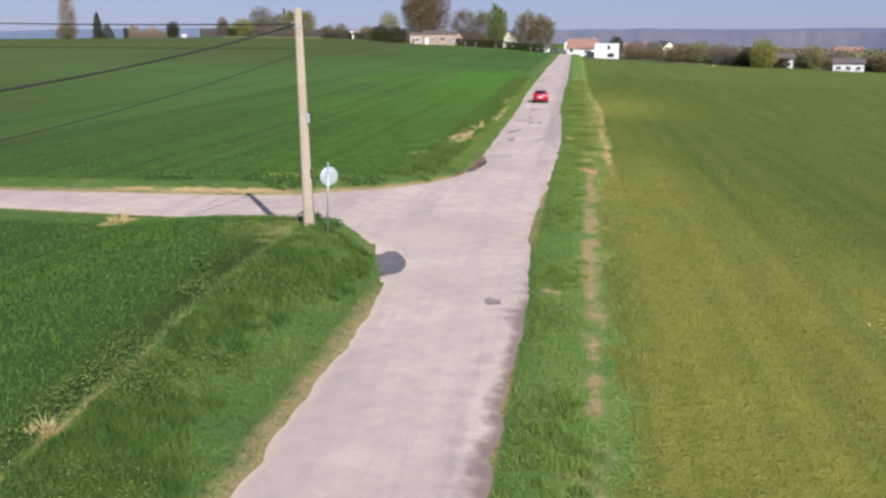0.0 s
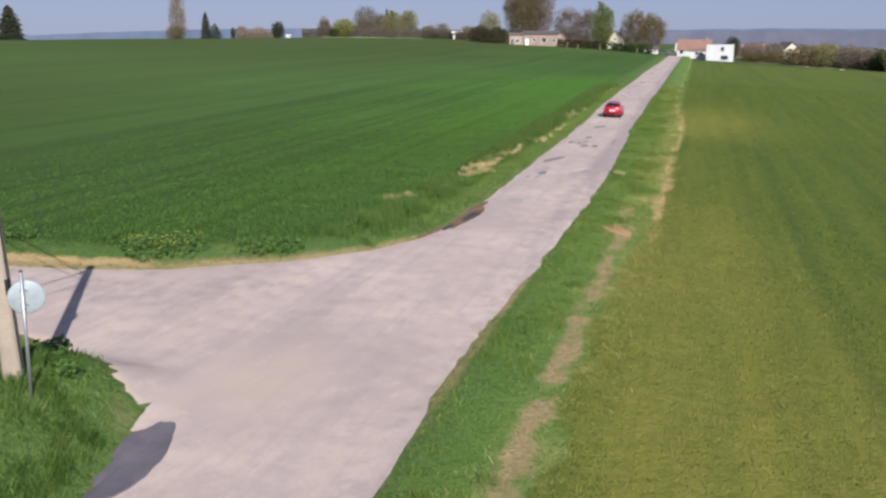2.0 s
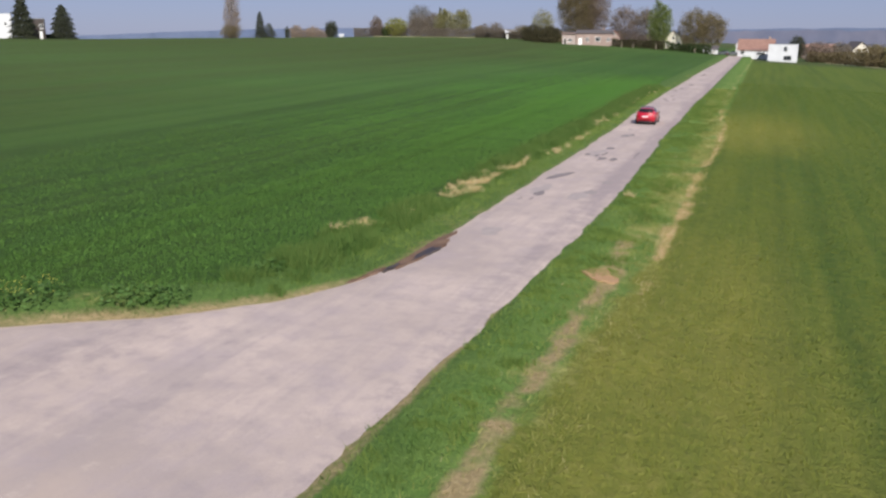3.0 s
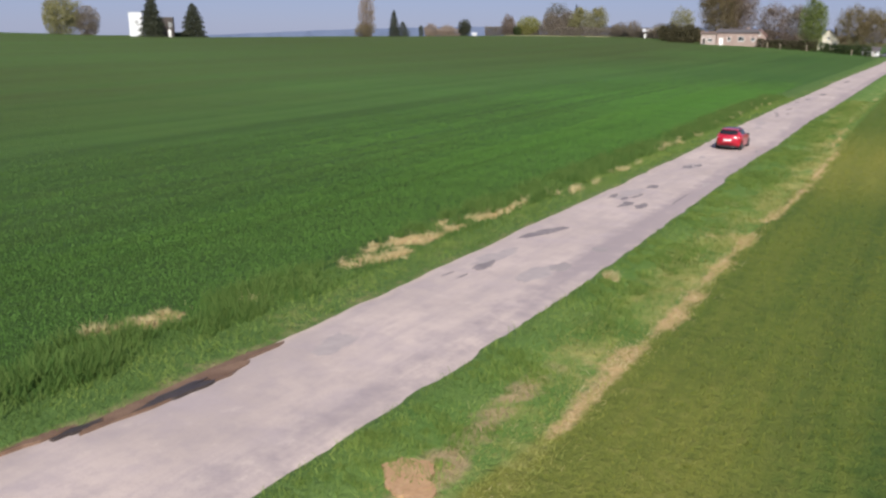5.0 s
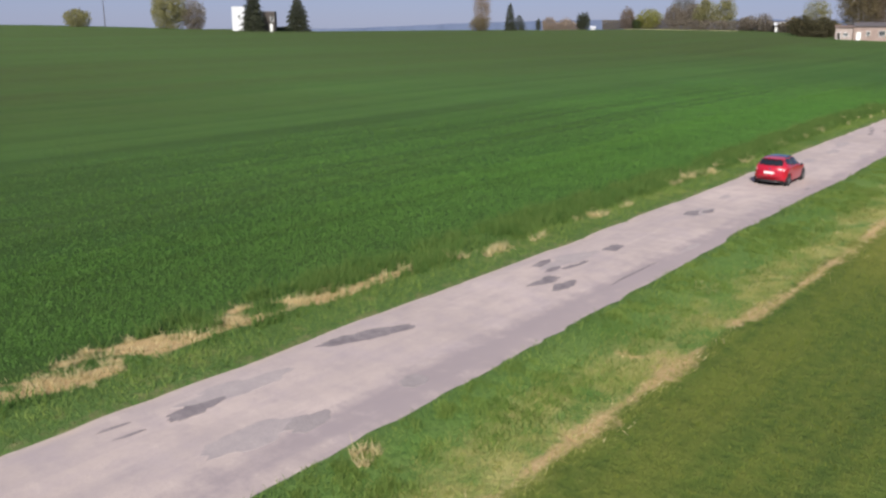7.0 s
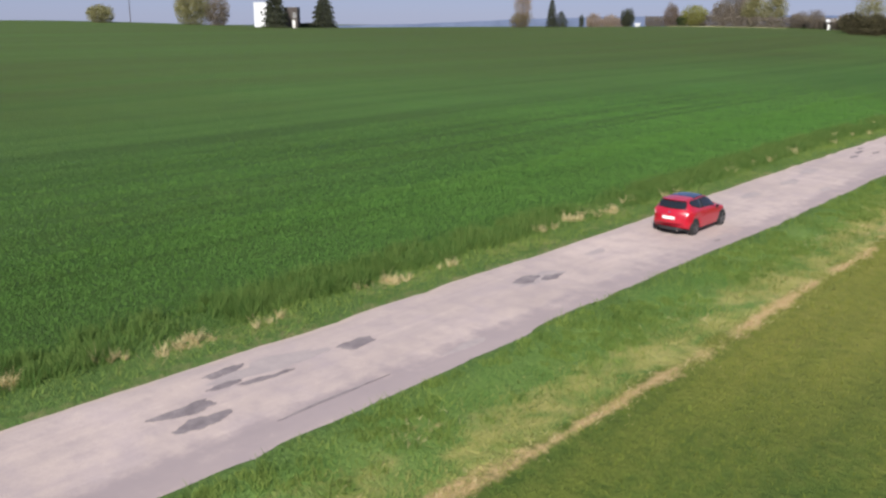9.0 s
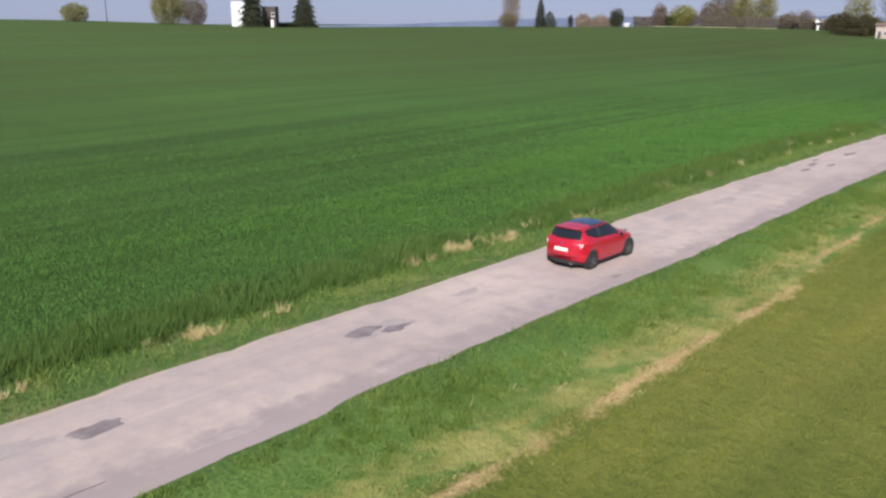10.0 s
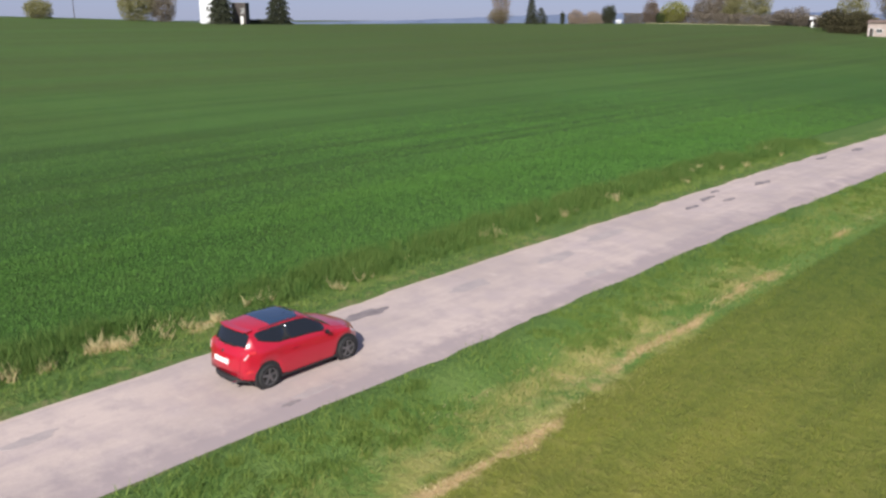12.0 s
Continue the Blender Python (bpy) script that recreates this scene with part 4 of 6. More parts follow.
def car_skin():
    """The body as a smooth surface over station and section line."""
    ys, rows = car_grid()
    g = np.array(rows)
    n, c = g.shape[0], g.shape[1]

    def along(j_pts, f, last):
        k = min(int(f), last - 1)
        idx = [max(k - 1, 0), k, min(k + 1, last), min(k + 2, last)]
        return cat(*[j_pts[q] for q in idx], f - k)

    def at(fi, fj):
        fi, fj = min(max(fi, 0), n - 1), min(max(fj, 0), c - 1)
        k = min(int(fi), n - 2)
        rows4 = [along(g[max(0, min(n - 1, q))], fj, c - 1) for q in (k - 1, k, k + 1, k + 2)]
        return Vector(cat(*rows4, fi - k))
    station = lambda y: float(np.interp(0.955 * y, ys, range(n)))
    return at, station, n, c


def skin_patch(at, i0, i1, j_lo, j_hi, out, corner=9.0, n=14, m=8, thick=0.012):
    """A pane that follows the skin: lines j_lo to j_hi may change along it, its corners are rounded."""
    bm = bmesh.new()
    grids = []
    for lift in (out, out - thick):
        grid = []
        for k in range(n + 1):
            a = k / n
            full = max(1 - abs(2 * a - 1) ** corner, 0.0) ** (1 / corner) if corner else 1.0
            full = 0.35 + 0.65 * full if corner else 1.0
            lo, hi = (f(a) if callable(f) else f for f in (j_lo, j_hi))
            row = []
            for q in range(m + 1):
                b = 0.5 + (q / m - 0.5) * full
                fi, fj = i0 + (i1 - i0) * a, lo + (hi - lo) * b
                p = at(fi, fj)
                nrm = (at(fi + 0.05, fj) - at(fi - 0.05, fj)).cross(at(fi, fj + 0.05) - at(fi, fj - 0.05)).normalized()
                if nrm.dot(p - Vector((0, p.y * 0.75, 0.62))) < 0:
                    nrm.negate()
                row.append(bm.verts.new(p + nrm * lift))
            grid.append(row)
        grids.append(grid)
    for grid in grids:
        for k in range(n):
            for q in range(m):
                bm.faces.new((grid[k][q], grid[k + 1][q], grid[k + 1][q + 1], grid[k][q + 1]))
    rim = [(k, 0) for k in range(n)] + [(n, q) for q in range(m)] + [(k, m) for k in range(n, 0, -1)] + [(0, q) for q in range(m, 0, -1)]
    for (a, b), (c, d) in zip(rim, rim[1:] + rim[:1]):
        bm.faces.new((grids[0][a][b], grids[0][c][d], grids[1][c][d], grids[1][a][b]))
    bmesh.ops.recalc_face_normals(bm, faces=bm.faces[:])
    return bm


def bowed_bar(half, y_mid, depth, sweep, z0, z1):
    """A bumper strip, bowed in plan."""
    bm = bmesh.new()
    rings = []
    for k in range(17):
        x = half * (k / 8 - 1)
        y = y_mid + sweep * abs(x / half) ** 2.6
        rings.append([bm.verts.new(v) for v in ((x, y + 0.03, z0), (x, y, z0 + 0.04), (x, y, z1 - 0.02), (x, y + 0.03, z1), (x * 0.96, y + depth, z1), (x * 0.96, y + depth, z0))])
    for a, b in zip(rings, rings[1:]):
        for k in range(6):
            bm.faces.new((a[k], b[k], b[(k + 1) % 6], a[(k + 1) % 6]))
    bm.faces.new(rings[0])
    bm.faces.new(rings[-1][::-1])
    bmesh.ops.recalc_face_normals(bm, faces=bm.faces[:])
    return bm


def build_car(m, paint, label):
    car = thing("hatchback_car", m, label, "car")
    at, st, n, cols = car_skin()
    top = cols - 1
    bm = bmesh.new()
    iu = [k / 2 for k in range(2 * n - 1)]
    jv = [k / 3 for k in range(3 * (cols - 1) + 1)]
    vs = [[bm.verts.new(at(i, j)) for j in jv] for i in iu]
    for a, b in zip(vs, vs[1:]):
        for k in range(len(jv) - 1):
            bm.faces.new((a[k], b[k], b[k + 1], a[k + 1]))
        bm.faces.new((a[0], a[-1], b[-1], b[0]))
    bm.faces.new(vs[0])
    bm.faces.new(vs[-1][::-1])
    bmesh.ops.recalc_face_normals(bm, faces=bm.faces[:])
    part("body", bm, paint, car, "", True)
    for s in (1, -1):
        J = (lambda v: v) if s == 1 else (lambda v: top - v)
        part("side_window", skin_patch(at, st(-0.56), st(0.62), J(5.0), J(6.35), 0.006, 12), GLASS, car, "dark tinted side window", True)
        part("door_post", skin_patch(at, st(-0.86), st(-0.36), J(5.04), J(6.3), 0.005, 0, 8, 4, 0.008), BLACK, car, "black door post", True)
        part("quarter_window", skin_patch(at, st(-1.46), st(-0.64), (lambda a, J=J: J(5.0 + 0.55 * (1 - a) ** 1.5)), J(6.35), 0.006, 9), GLASS, car, "dark tinted rear side window", True)
        part("door_handle", boxm(s * 0.850, s * 0.885, -0.50, -0.30, 0.80, 0.83, bevel=0.006), paint, car)
        mir = part("door_mirror", boxm(s * 0.84, s * 0.98, 0.50, 0.60, 0.90, 1.01, bevel=0.035), BLACK, car, "black door mirror")
        part("mirror_glass", boxm(s * 0.87, s * 0.96, 0.492, 0.499, 0.92, 0.99), GLASS, mir)
        part("sill_trim", boxm(s * 0.79, s * 0.845, -0.86, 0.90, 0.16, 0.235, bevel=0.015), BLACK, car, "black sill trim")
        lamp = part("tail_light", skin_patch(at, st(-2.0), st(-1.68), J(3.3), J(4.5), 0.010, 5), LAMP_RED, car, "red tail light", True)
        # White lens band that also paints the glint on the lamp.
        part("reversing_lens", skin_patch(at, st(-1.99), st(-1.93), J(3.65), J(4.1), 0.018, 3, 6, 4), LAMP_CLEAR, lamp, "clear lens band", True)
        part("headlight", skin_patch(at, st(1.50), st(1.90), J(3.2), J(4.6), 0.010, 4), LAMP_CLEAR, car, "clear headlight", True)
        part("fog_reflector", skin_patch(at, st(-2.0), st(-1.86), J(0.9), J(1.3), 0.010, 4, 6, 4), LAMP_RED, car)
        part("roof_gutter", skin_patch(at, st(-1.3), st(0.1), J(7.05), J(7.2), 0.008, 0, 14, 2), BLACK, car, "black roof gutter strip")
    part("rear_window", skin_patch(at, st(-1.865), st(-1.60), 6.7, top - 6.7, 0.010, 5, 8, 16), GLASS, car, "dark tinted rear window", True)
    part("windscreen", skin_patch(at, st(0.18), st(0.92), 7.0, top - 7.0, 0.006, 10, 8, 16), GLASS, car, "dark windscreen", True)
    part("roof_glass", skin_patch(at, st(-0.95), st(0.08), 7.3, top - 7.3, 0.006, 10, 8, 12), ROOF_GLASS, car, "dark panoramic glass roof", True)
    part("roof_spoiler", bowed_bar(0.52, -1.64, 0.20, 0.08, 1.375, 1.415), paint, car)
    part("rear_bumper_skirt", bowed_bar(0.68, -1.915, 0.30, 0.30, 0.20, 0.335), BLACK, car, "black lower rear bumper")
    part("underbody", boxm(-0.70, 0.70, -1.62, 1.65, 0.16, 0.32, bevel=0.02), BLACK, car, "black underbody")
    part("front_grille", bowed_bar(0.40, 1.93, -0.12, -0.10, 0.36, 0.50), BLACK, car, "black front grille")
    part("number_plate", boxm(-0.26, 0.26, -1.945, -1.88, 0.66, 0.77, bevel=0.004), WHITE, car, "plain white number plate")
    part("badge", lathe([(0.0, 0.0), (0.045, 0.0), (0.04, 0.012), (0.0, 0.014)], 12), CHROME, car).matrix_basis = pose(0, -1.872, 0.92, 80, 0, 0)
    part("rear_wiper", tube(bmesh.new(), [(0, -1.81, 1.06), (0.14, -1.77, 1.12), (0.30, -1.76, 1.13)], [0.012, 0.009, 0.006], 6), BLACK, car)
    part("aerial", tube(bmesh.new(), [(0, 0.05, 1.45), (0, -0.14, 1.60)], [0.007, 0.004], 6), BLACK, car)
    part("exhaust_pipe", tube(bmesh.new(), [(0.42, -1.70, 0.25), (0.42, -1.94, 0.24)], [0.035, 0.035], 10), CHROME, car, "chrome exhaust tip")
    for s in (1, -1):
        for y in (0.955 * REAR, 0.955 * FRONT):
            well = lathe([(0.0, 0.0), (0.37, 0.0), (0.37, 0.16), (0.0, 0.16)], 24, "x")
            ob = part("wheel_arch", well, BLACK, car, "black wheel arch liner")
            ob.matrix_basis = pose(s * 0.84 if s < 0 else 0.68, y, 0.31)
            wheel = part("wheel", lathe([(0.0, 0.0), (0.10, 0.0), (0.10, 0.16), (0.0, 0.16)], 16, "x"), BLACK, car)
            wheel.matrix_basis = pose(0.69, y, 0.298) if s > 0 else pose(-0.69, y, 0.298, 0, 0, 180)
            part("tyre", lathe([(0.20, 0.0), (0.285, 0.005), (0.298, 0.03), (0.298, 0.155), (0.282, 0.182), (0.22, 0.186), (0.20, 0.16)], 28, "x"), TYRE, wheel, "black rubber tyre", True)
            bm = lathe([(0.0, 0.13), (0.205, 0.13), (0.215, 0.178), (0.195, 0.178), (0.19, 0.15), (0.0, 0.145)], 28, "x")
            for k in range(5):
                r = bmesh.ops.create_cube(bm, size=1.0, matrix=Matrix.Rotation(k * 2 * math.pi / 5, 4, "X") @ Matrix.LocRotScale((0.165, 0, 0.105), None, (0.025, 0.055, 0.19)))
            bmesh.ops.create_cube(bm, size=1.0, matrix=Matrix.LocRotScale((0.168, 0, 0), None, (0.03, 0.09, 0.09)))
            part("rim", bm, ALLOY, wheel, "dark five-spoke alloy rim")
    return car


build_car(pose(-0.17, 102.8, 0.02, 0, 0, 0.4), CAR_RED, "small glossy red three-door hatchback car with dark windows on the road")


# ---- concrete pole, cables and road sign at the junction ----
def build_pole(x, y, label, fittings=True):
    z0 = float(ground_z(x, y)) - 0.43
    pole = thing("utility_pole", pose(x, y, z0, 0.4, -0.8, 20), label, "utility pole", "poles of the overhead line")
    bm = bmesh.new()
    prof = [(0.155, 0.0), (0.150, 0.6), (0.135, 3.0), (0.118, 5.5), (0.098, 8.05), (0.09, 8.1)]
    rings = []
    for r, h in prof:
        ring = []
        for k in range(16):
            a = 2 * math.pi * (k + 0.5) / 16
            c, s = math.cos(a), math.sin(a)
            q = (abs(c) ** 5 + abs(s) ** 5) ** (-1 / 5)
            ring.append(bm.verts.new((r * c * q * 1.28, r * s * q * 1.0, h)))
        rings.append(ring)
    for a, b in zip(rings, rings[1:]):
        for k in range(16):
            bm.faces.new((a[k], a[(k + 1) % 16], b[(k + 1) % 16], b[k]))
    bm.faces.new(rings[0][::-1])
    bm.faces.new(rings[-1])
    part("shaft", bm, CONCRETE, pole, "tapered weathered beige concrete shaft", True)
    for k in range(9):
        hole = lathe([(0.0, 0.0), (0.022, 0.0), (0.022, 0.006), (0.0, 0.006)], 8)
        part("bolt_hole", hole, BLACK, pole).matrix_basis = pose(0.01, -(0.142 - 0.0055 * (0.7 * k + 1.6)), 1.6 + 0.7 * k, 90, 0, 0)
    if fittings:
        b = part("cable_bracket", tube(bmesh.new(), [(-0.13, -0.05, 7.62), (-0.24, -0.10, 7.60), (-0.26, -0.10, 7.50), (-0.15, -0.06, 7.42)], [0.02, 0.022, 0.022, 0.02], 8), STEEL, pole, "steel cable hook")
        part("clamp", boxm(-0.31, -0.21, -0.15, -0.05, 7.46, 7.60, bevel=0.02), BLACK, b)
        part("strap", boxm(-0.15, 0.15, -0.125, 0.125, 7.46, 7.50, bevel=0.01), STEEL, pole)
        part("lower_strap", boxm(-0.155, 0.155, -0.13, 0.13, 4.36, 4.40, bevel=0.01), STEEL, pole)
        part("junction_box", boxm(0.10, 0.22, -0.16, -0.02, 4.18, 4.52, bevel=0.02), STEEL, pole, "small grey cable box")
        part("cable_loop", tube(bmesh.new(), [(0.12, -0.10, 4.62), (0.25, -0.13, 4.56), (0.27, -0.12, 4.30), (0.16, -0.12, 4.10)], [0.018] * 4, 8), CABLE, pole)
        part("down_cable", tube(bmesh.new(), [(0.17, -0.06, 4.2), (0.175, -0.05, 2.6), (0.19, -0.04, 1.0), (0.20, -0.02, 0.1)], [0.016] * 4, 6), CABLE, pole, "black cable clipped to the shaft")
        part("guard", boxm(0.13, 0.21, -0.12, 0.02, 0.15, 0.62, bevel=0.015), STEEL, pole, "metal cable guard at the foot")
        part("guard_plate", boxm(0.125, 0.20, -0.13, 0.0, 2.2, 2.55, bevel=0.015), BLACK, pole)
    return pole


PX, PY = -5.72, 29.65
build_pole(PX, PY, "tall tapered beige concrete utility pole on the grass bank")
POLE_TOP = float(ground_z(PX, PY)) - 0.43


def cable(name, a, b, sag, radius, label):
    pts = []
    for k in range(33):
        s = k / 32
        p = Vector(a).lerp(Vector(b), s)
        p.z -= 4 * sag * s * (1 - s)
        pts.append(p)
    return tagged(part(name, tube(bmesh.new(), pts, [radius] * 33, 6), CABLE, smooth=True), label, "cable", "overhead cables")


NEXT_A, NEXT_B = (-20.0, -10.0), (-72.0, 64.0)
for ex, ey in (NEXT_A, NEXT_B):
    build_pole(ex, ey, "concrete utility pole standing in the cereal field", False)
za, zb = float(ground_z(*NEXT_A)) + 7.4, float(ground_z(*NEXT_B)) + 7.4
hx, hy = PX - 0.22, PY - 0.12
cable("overhead_cable", (hx, hy, POLE_TOP + 7.53), (NEXT_A[0], NEXT_A[1], za), 1.9, 0.030, "thick black overhead cable slung from the concrete pole")
cable("overhead_cable", (hx, hy, POLE_TOP + 7.56), (NEXT_B[0], NEXT_B[1], zb + 1.2), 0.6, 0.026, "thick black overhead cable slung from the concrete pole")
cable("telephone_wire", (PX - 0.1, PY, POLE_TOP + 6.6), (NEXT_A[0], NEXT_A[1], za - 1.8), 1.85, 0.014, "thin dark telephone wire below the main cable")
cable("telephone_wire", (PX - 0.1, PY, POLE_TOP + 6.75), (NEXT_B[0], NEXT_B[1], zb - 1.9), 0.2, 0.015, "thin dark telephone wire below the main cable")

sx, sy = -4.90, 29.15
sz = float(ground_z(sx, sy)) - 0.37
sign = thing("road_sign", pose(sx, sy, sz, 1.0, 2.0, 38), "grey back of a round road sign on a steel post", "road sign")
part("post", tube(bmesh.new(), [(0, 0, 0), (0, 0, 2.95)], [0.033, 0.033], 10), STEEL, sign, "thin grey steel post", True)
part("post_cap", lathe([(0.0, 2.95), (0.036, 2.95), (0.03, 2.975), (0.0, 2.98)], 10), BLACK, sign)
disc = lathe([(0.0, 0.0), (0.325, 0.0), (0.338, 0.008), (0.338, 0.022), (0.325, 0.028), (0.0, 0.028)], 36)
part("disc", disc, SIGN_BACK, sign, "round metal plate with grey back", True).matrix_basis = pose(0.06, 0.075, 2.42, 90, 0, 0)
for k in (2.28, 2.56):
    part("clamp_rail", boxm(-0.06, 0.10, 0.030, 0.046, k - 0.02, k + 0.02, bevel=0.004), STEEL, sign)


BANK_WEED = leafy("bank_weeds", (0.105, 0.175, 0.050), (0.215, 0.270, 0.095), 0.8, 0.6)


# ---- weeds and loose clumps on the verge ----
def clump(name, x, y, r, h, count, mat_, label, cat, seed, wide=0.05, lean=0.9, group=""):
    g = np.random.default_rng(seed)
    a, d = g.uniform(0, 2 * np.pi, count), r * np.sqrt(g.uniform(0, 1, count))
    px, py = d * np.cos(a), d * np.sin(a)
    z0 = ground_z(x + px, y + py) - float(ground_z(x, y))
    hh = h * g.uniform(0.45, 1.0, count) * (1.1 - 0.6 * d / r)
    me = grass_mesh(name, px, py, z0, hh, wide * g.uniform(0.6, 1.3, count), lean, g)
    ob = part(name, me, mat_)
    ob.matrix_basis = pose(x, y, float(ground_z(x, y)))
    return tagged(ob, label, cat, group)


for n, (kx, ky, kr) in enumerate(CLUMPS):
    spread = np.random.default_rng(900 + n)
    for k in range(4):
        ox, oy = spread.normal(0, 0.3 * kr), spread.normal(0, 0.8 * kr)
        clump("dead_grass_clump", kx + ox, ky + oy, kr * float(spread.uniform(0.14, 0.34)), float(spread.uniform(0.3, 0.6)), int(np.interp(ky, [70, 84], [120, 55]) * kr), STRAW, "tangled clump of pale dead grass on the verge", "grass clump", 100 + 7 * n + k, 0.03, 0.7, "dead grass clumps")


def leafy_weed(x, y, r, h, seed, flowers, label):
    g = np.random.default_rng(seed)
    weed = thing("weed_clump", pose(x, y, float(ground_z(x, y))), label, "weed", "leafy weeds on the verge")
    n = int(260 * r)
    a, d, hz = g.uniform(0, 2 * np.pi, n), r * np.sqrt(g.uniform(0, 1, n)), g.uniform(0.05, 1, n)
    c = np.stack([d * np.cos(a), d * np.sin(a), hz * h * (1.1 - 0.5 * d / r)], 1)
    u = g.normal(size=(n, 3))
    u[:, 2] *= 0.4
    u /= np.linalg.norm(u, axis=1)[:, None]
    w = np.cross(u, g.normal(size=(n, 3)))
    w /= np.linalg.norm(w, axis=1)[:, None]
    s = g.uniform(0.05, 0.11, n)[:, None]
    v = np.stack([c - u * s, c + w * s * 0.45, c + u * s, c - w * s * 0.45], 1)
    part("leaves", mesh_np("leaves", v.reshape(-1, 3), np.arange(4 * n).reshape(n, 4)), WEED, weed, "dark broad leaves")["kind"] = "stuff"
    bm = bmesh.new()
    for k in range(max(4, int(6 * r))):
        q = c[g.integers(0, n)]
        tube(bm, [(q[0] * 0.6, q[1] * 0.6, 0), (q[0], q[1], max(q[2], 0.15))], [0.012, 0.006], 5)
    part("stems", bm, WEED, weed)["kind"] = "stuff"
    if flowers:
        m = int(36 * r)
        a, d = g.uniform(0, 2 * np.pi, m), r * np.sqrt(g.uniform(0, 1, m))
        c = np.stack([d * np.cos(a), d * np.sin(a), h * g.uniform(0.8, 1.2, m) * (1.1 - 0.5 * d / r)], 1)
        u, w = np.array([0.028, 0, 0.01]), np.array([0, 0.028, 0.012])
        v = np.stack([c - u - w, c + u - w, c + u + w, c - u + w], 1)
        part("flowers", mesh_np("flowers", v.reshape(-1, 3), np.arange(4 * m).reshape(m, 4)), FLOWER, weed, "small yellow flower heads")["kind"] = "stuff"
    return weed


for n, (wx, wy, wr, wh, fl) in enumerate([(-10.6, 41.4, 0.9, 0.75, True), (-9.6, 42.0, 0.8, 0.8, True), (-7.6, 43.3, 0.8, 0.6, False), (-6.6, 43.9, 0.7, 0.5, False), (-16.2, 41.2, 0.8, 0.5, False), (-17.4, 40.8, 0.6, 0.45, False),
                                          (-11.4, 41.6, 0.6, 0.45, True), (-6.2, 31.2, 0.5, 0.35, False), (-5.0, 30.2, 0.4, 0.3, False), (-12.5, 42.2, 0.6, 0.35, False), (-5.4, 47.5, 0.6, 0.35, False), (-7.3, 23.7, 0.35, 0.55, False),
                                          (-4.9, 22.9, 0.4, 0.2, False)]):
    leafy_weed(wx, wy, wr, wh, 300 + n, fl, "leafy weed clump with yellow flowers by the lane" if fl else "dark green leafy weed clump on the verge")


# ---- low broad-leaved weeds over the near bank ----
g = np.random.default_rng(640)
lx, ly = scatter(g, 60000, -7.0, -3.4, 11, 25, lambda x, y: np.clip(vnoise(x, y, 0.55, 61) * 2.4 - 1.1, 0, 1) * (0.2 + 0.8 * vnoise(x, y, 2.0, 62)) * 0.7 * sm(0.5, 1.2, road_edge(x, y)))
n = len(lx)
c = np.stack([lx, ly, ground_z(lx, ly) + g.uniform(0.06, 0.24, n)], 1)
u = g.normal(size=(n, 3)) * np.array([1, 1, 0.35])
u /= np.linalg.norm(u, axis=1)[:, None]
w = np.cross(u, g.normal(size=(n, 3)) * 0.4 + np.array([0, 0, 1.0]))
w /= np.linalg.norm(w, axis=1)[:, None]
s = g.uniform(0.018, 0.044, n)[:, None]
v = np.stack([c - u * s, c + w * s * 0.5, c + u * s, c - w * s * 0.5], 1)
tagged(part("low_weeds", mesh_np("low_weeds", v.reshape(-1, 3), np.arange(4 * n).reshape(n, 4)), BANK_WEED), "low olive broad-leaved weeds among the bank grass", "weeds", kind="stuff")


# ---- trees ----
BARK = two_tone("bark", (0.105, 0.085, 0.068), (0.150, 0.125, 0.100), 2.0, 12.0, 0.95, 0.5, 0.03)
# Distance haze is mixed into the twig and bud colours, most into haze.
LEAF = {
    "bare": leafy("bare_twigs", (0.171, 0.142, 0.132), (0.255, 0.218, 0.204), 0.25, 0.9),
    "mauve": leafy("mauve_buds", (0.179, 0.138, 0.132), (0.265, 0.208, 0.199), 0.25, 0.9),
    "brown": leafy("brown_buds", (0.152, 0.123, 0.080), (0.246, 0.199, 0.128), 0.25, 0.9),
    "green": leafy("spring_leaves", (0.123, 0.165, 0.057), (0.204, 0.246, 0.090), 0.25, 0.8),
    "yellow": leafy("yellow_green_leaves", (0.199, 0.204, 0.062), (0.294, 0.288, 0.099), 0.25, 0.8),
    "olive": leafy("olive_buds", (0.199, 0.189, 0.105), (0.303, 0.288, 0.161), 0.25, 0.85),
    "dark": leafy("conifer_needles", (0.048, 0.054, 0.042), (0.082, 0.090, 0.066), 0.25, 0.85),
    "hedge": leafy("brown_hedge", (0.060, 0.055, 0.036), (0.099, 0.088, 0.056), 0.4, 0.9),
    "haze": leafy("hazed_twigs", (0.161, 0.156, 0.171), (0.218, 0.213, 0.232), 0.25, 0.9),
    "pink": leafy("blossom_twigs", (0.284, 0.222, 0.208), (0.378, 0.303, 0.284), 0.25, 0.9),
    "ivy": leafy("ivy", (0.043, 0.066, 0.031), (0.080, 0.105, 0.047), 0.3, 0.8),
}


def flakes(c, size, g, long=1.0, droop=0.0):
    """Small bent leaf clusters or twigs at the places c."""
    n = len(c)
    u = g.normal(size=(n, 3))
    u[:, 2] = u[:, 2] * 0.8 + droop
    u /= np.linalg.norm(u, axis=1)[:, None]
    w = np.cross(u, g.normal(size=(n, 3)))
    w /= np.linalg.norm(w, axis=1)[:, None]
    s = (size * g.uniform(0.5, 1.2, n))[:, None]
    thin = 0.62 / long
    v = np.stack([c - u * s * long, c + w * s * thin, c + u * s * long, c - w * s * thin], 1)
    return v.reshape(-1, 3), np.arange(4 * n).reshape(n, 4)


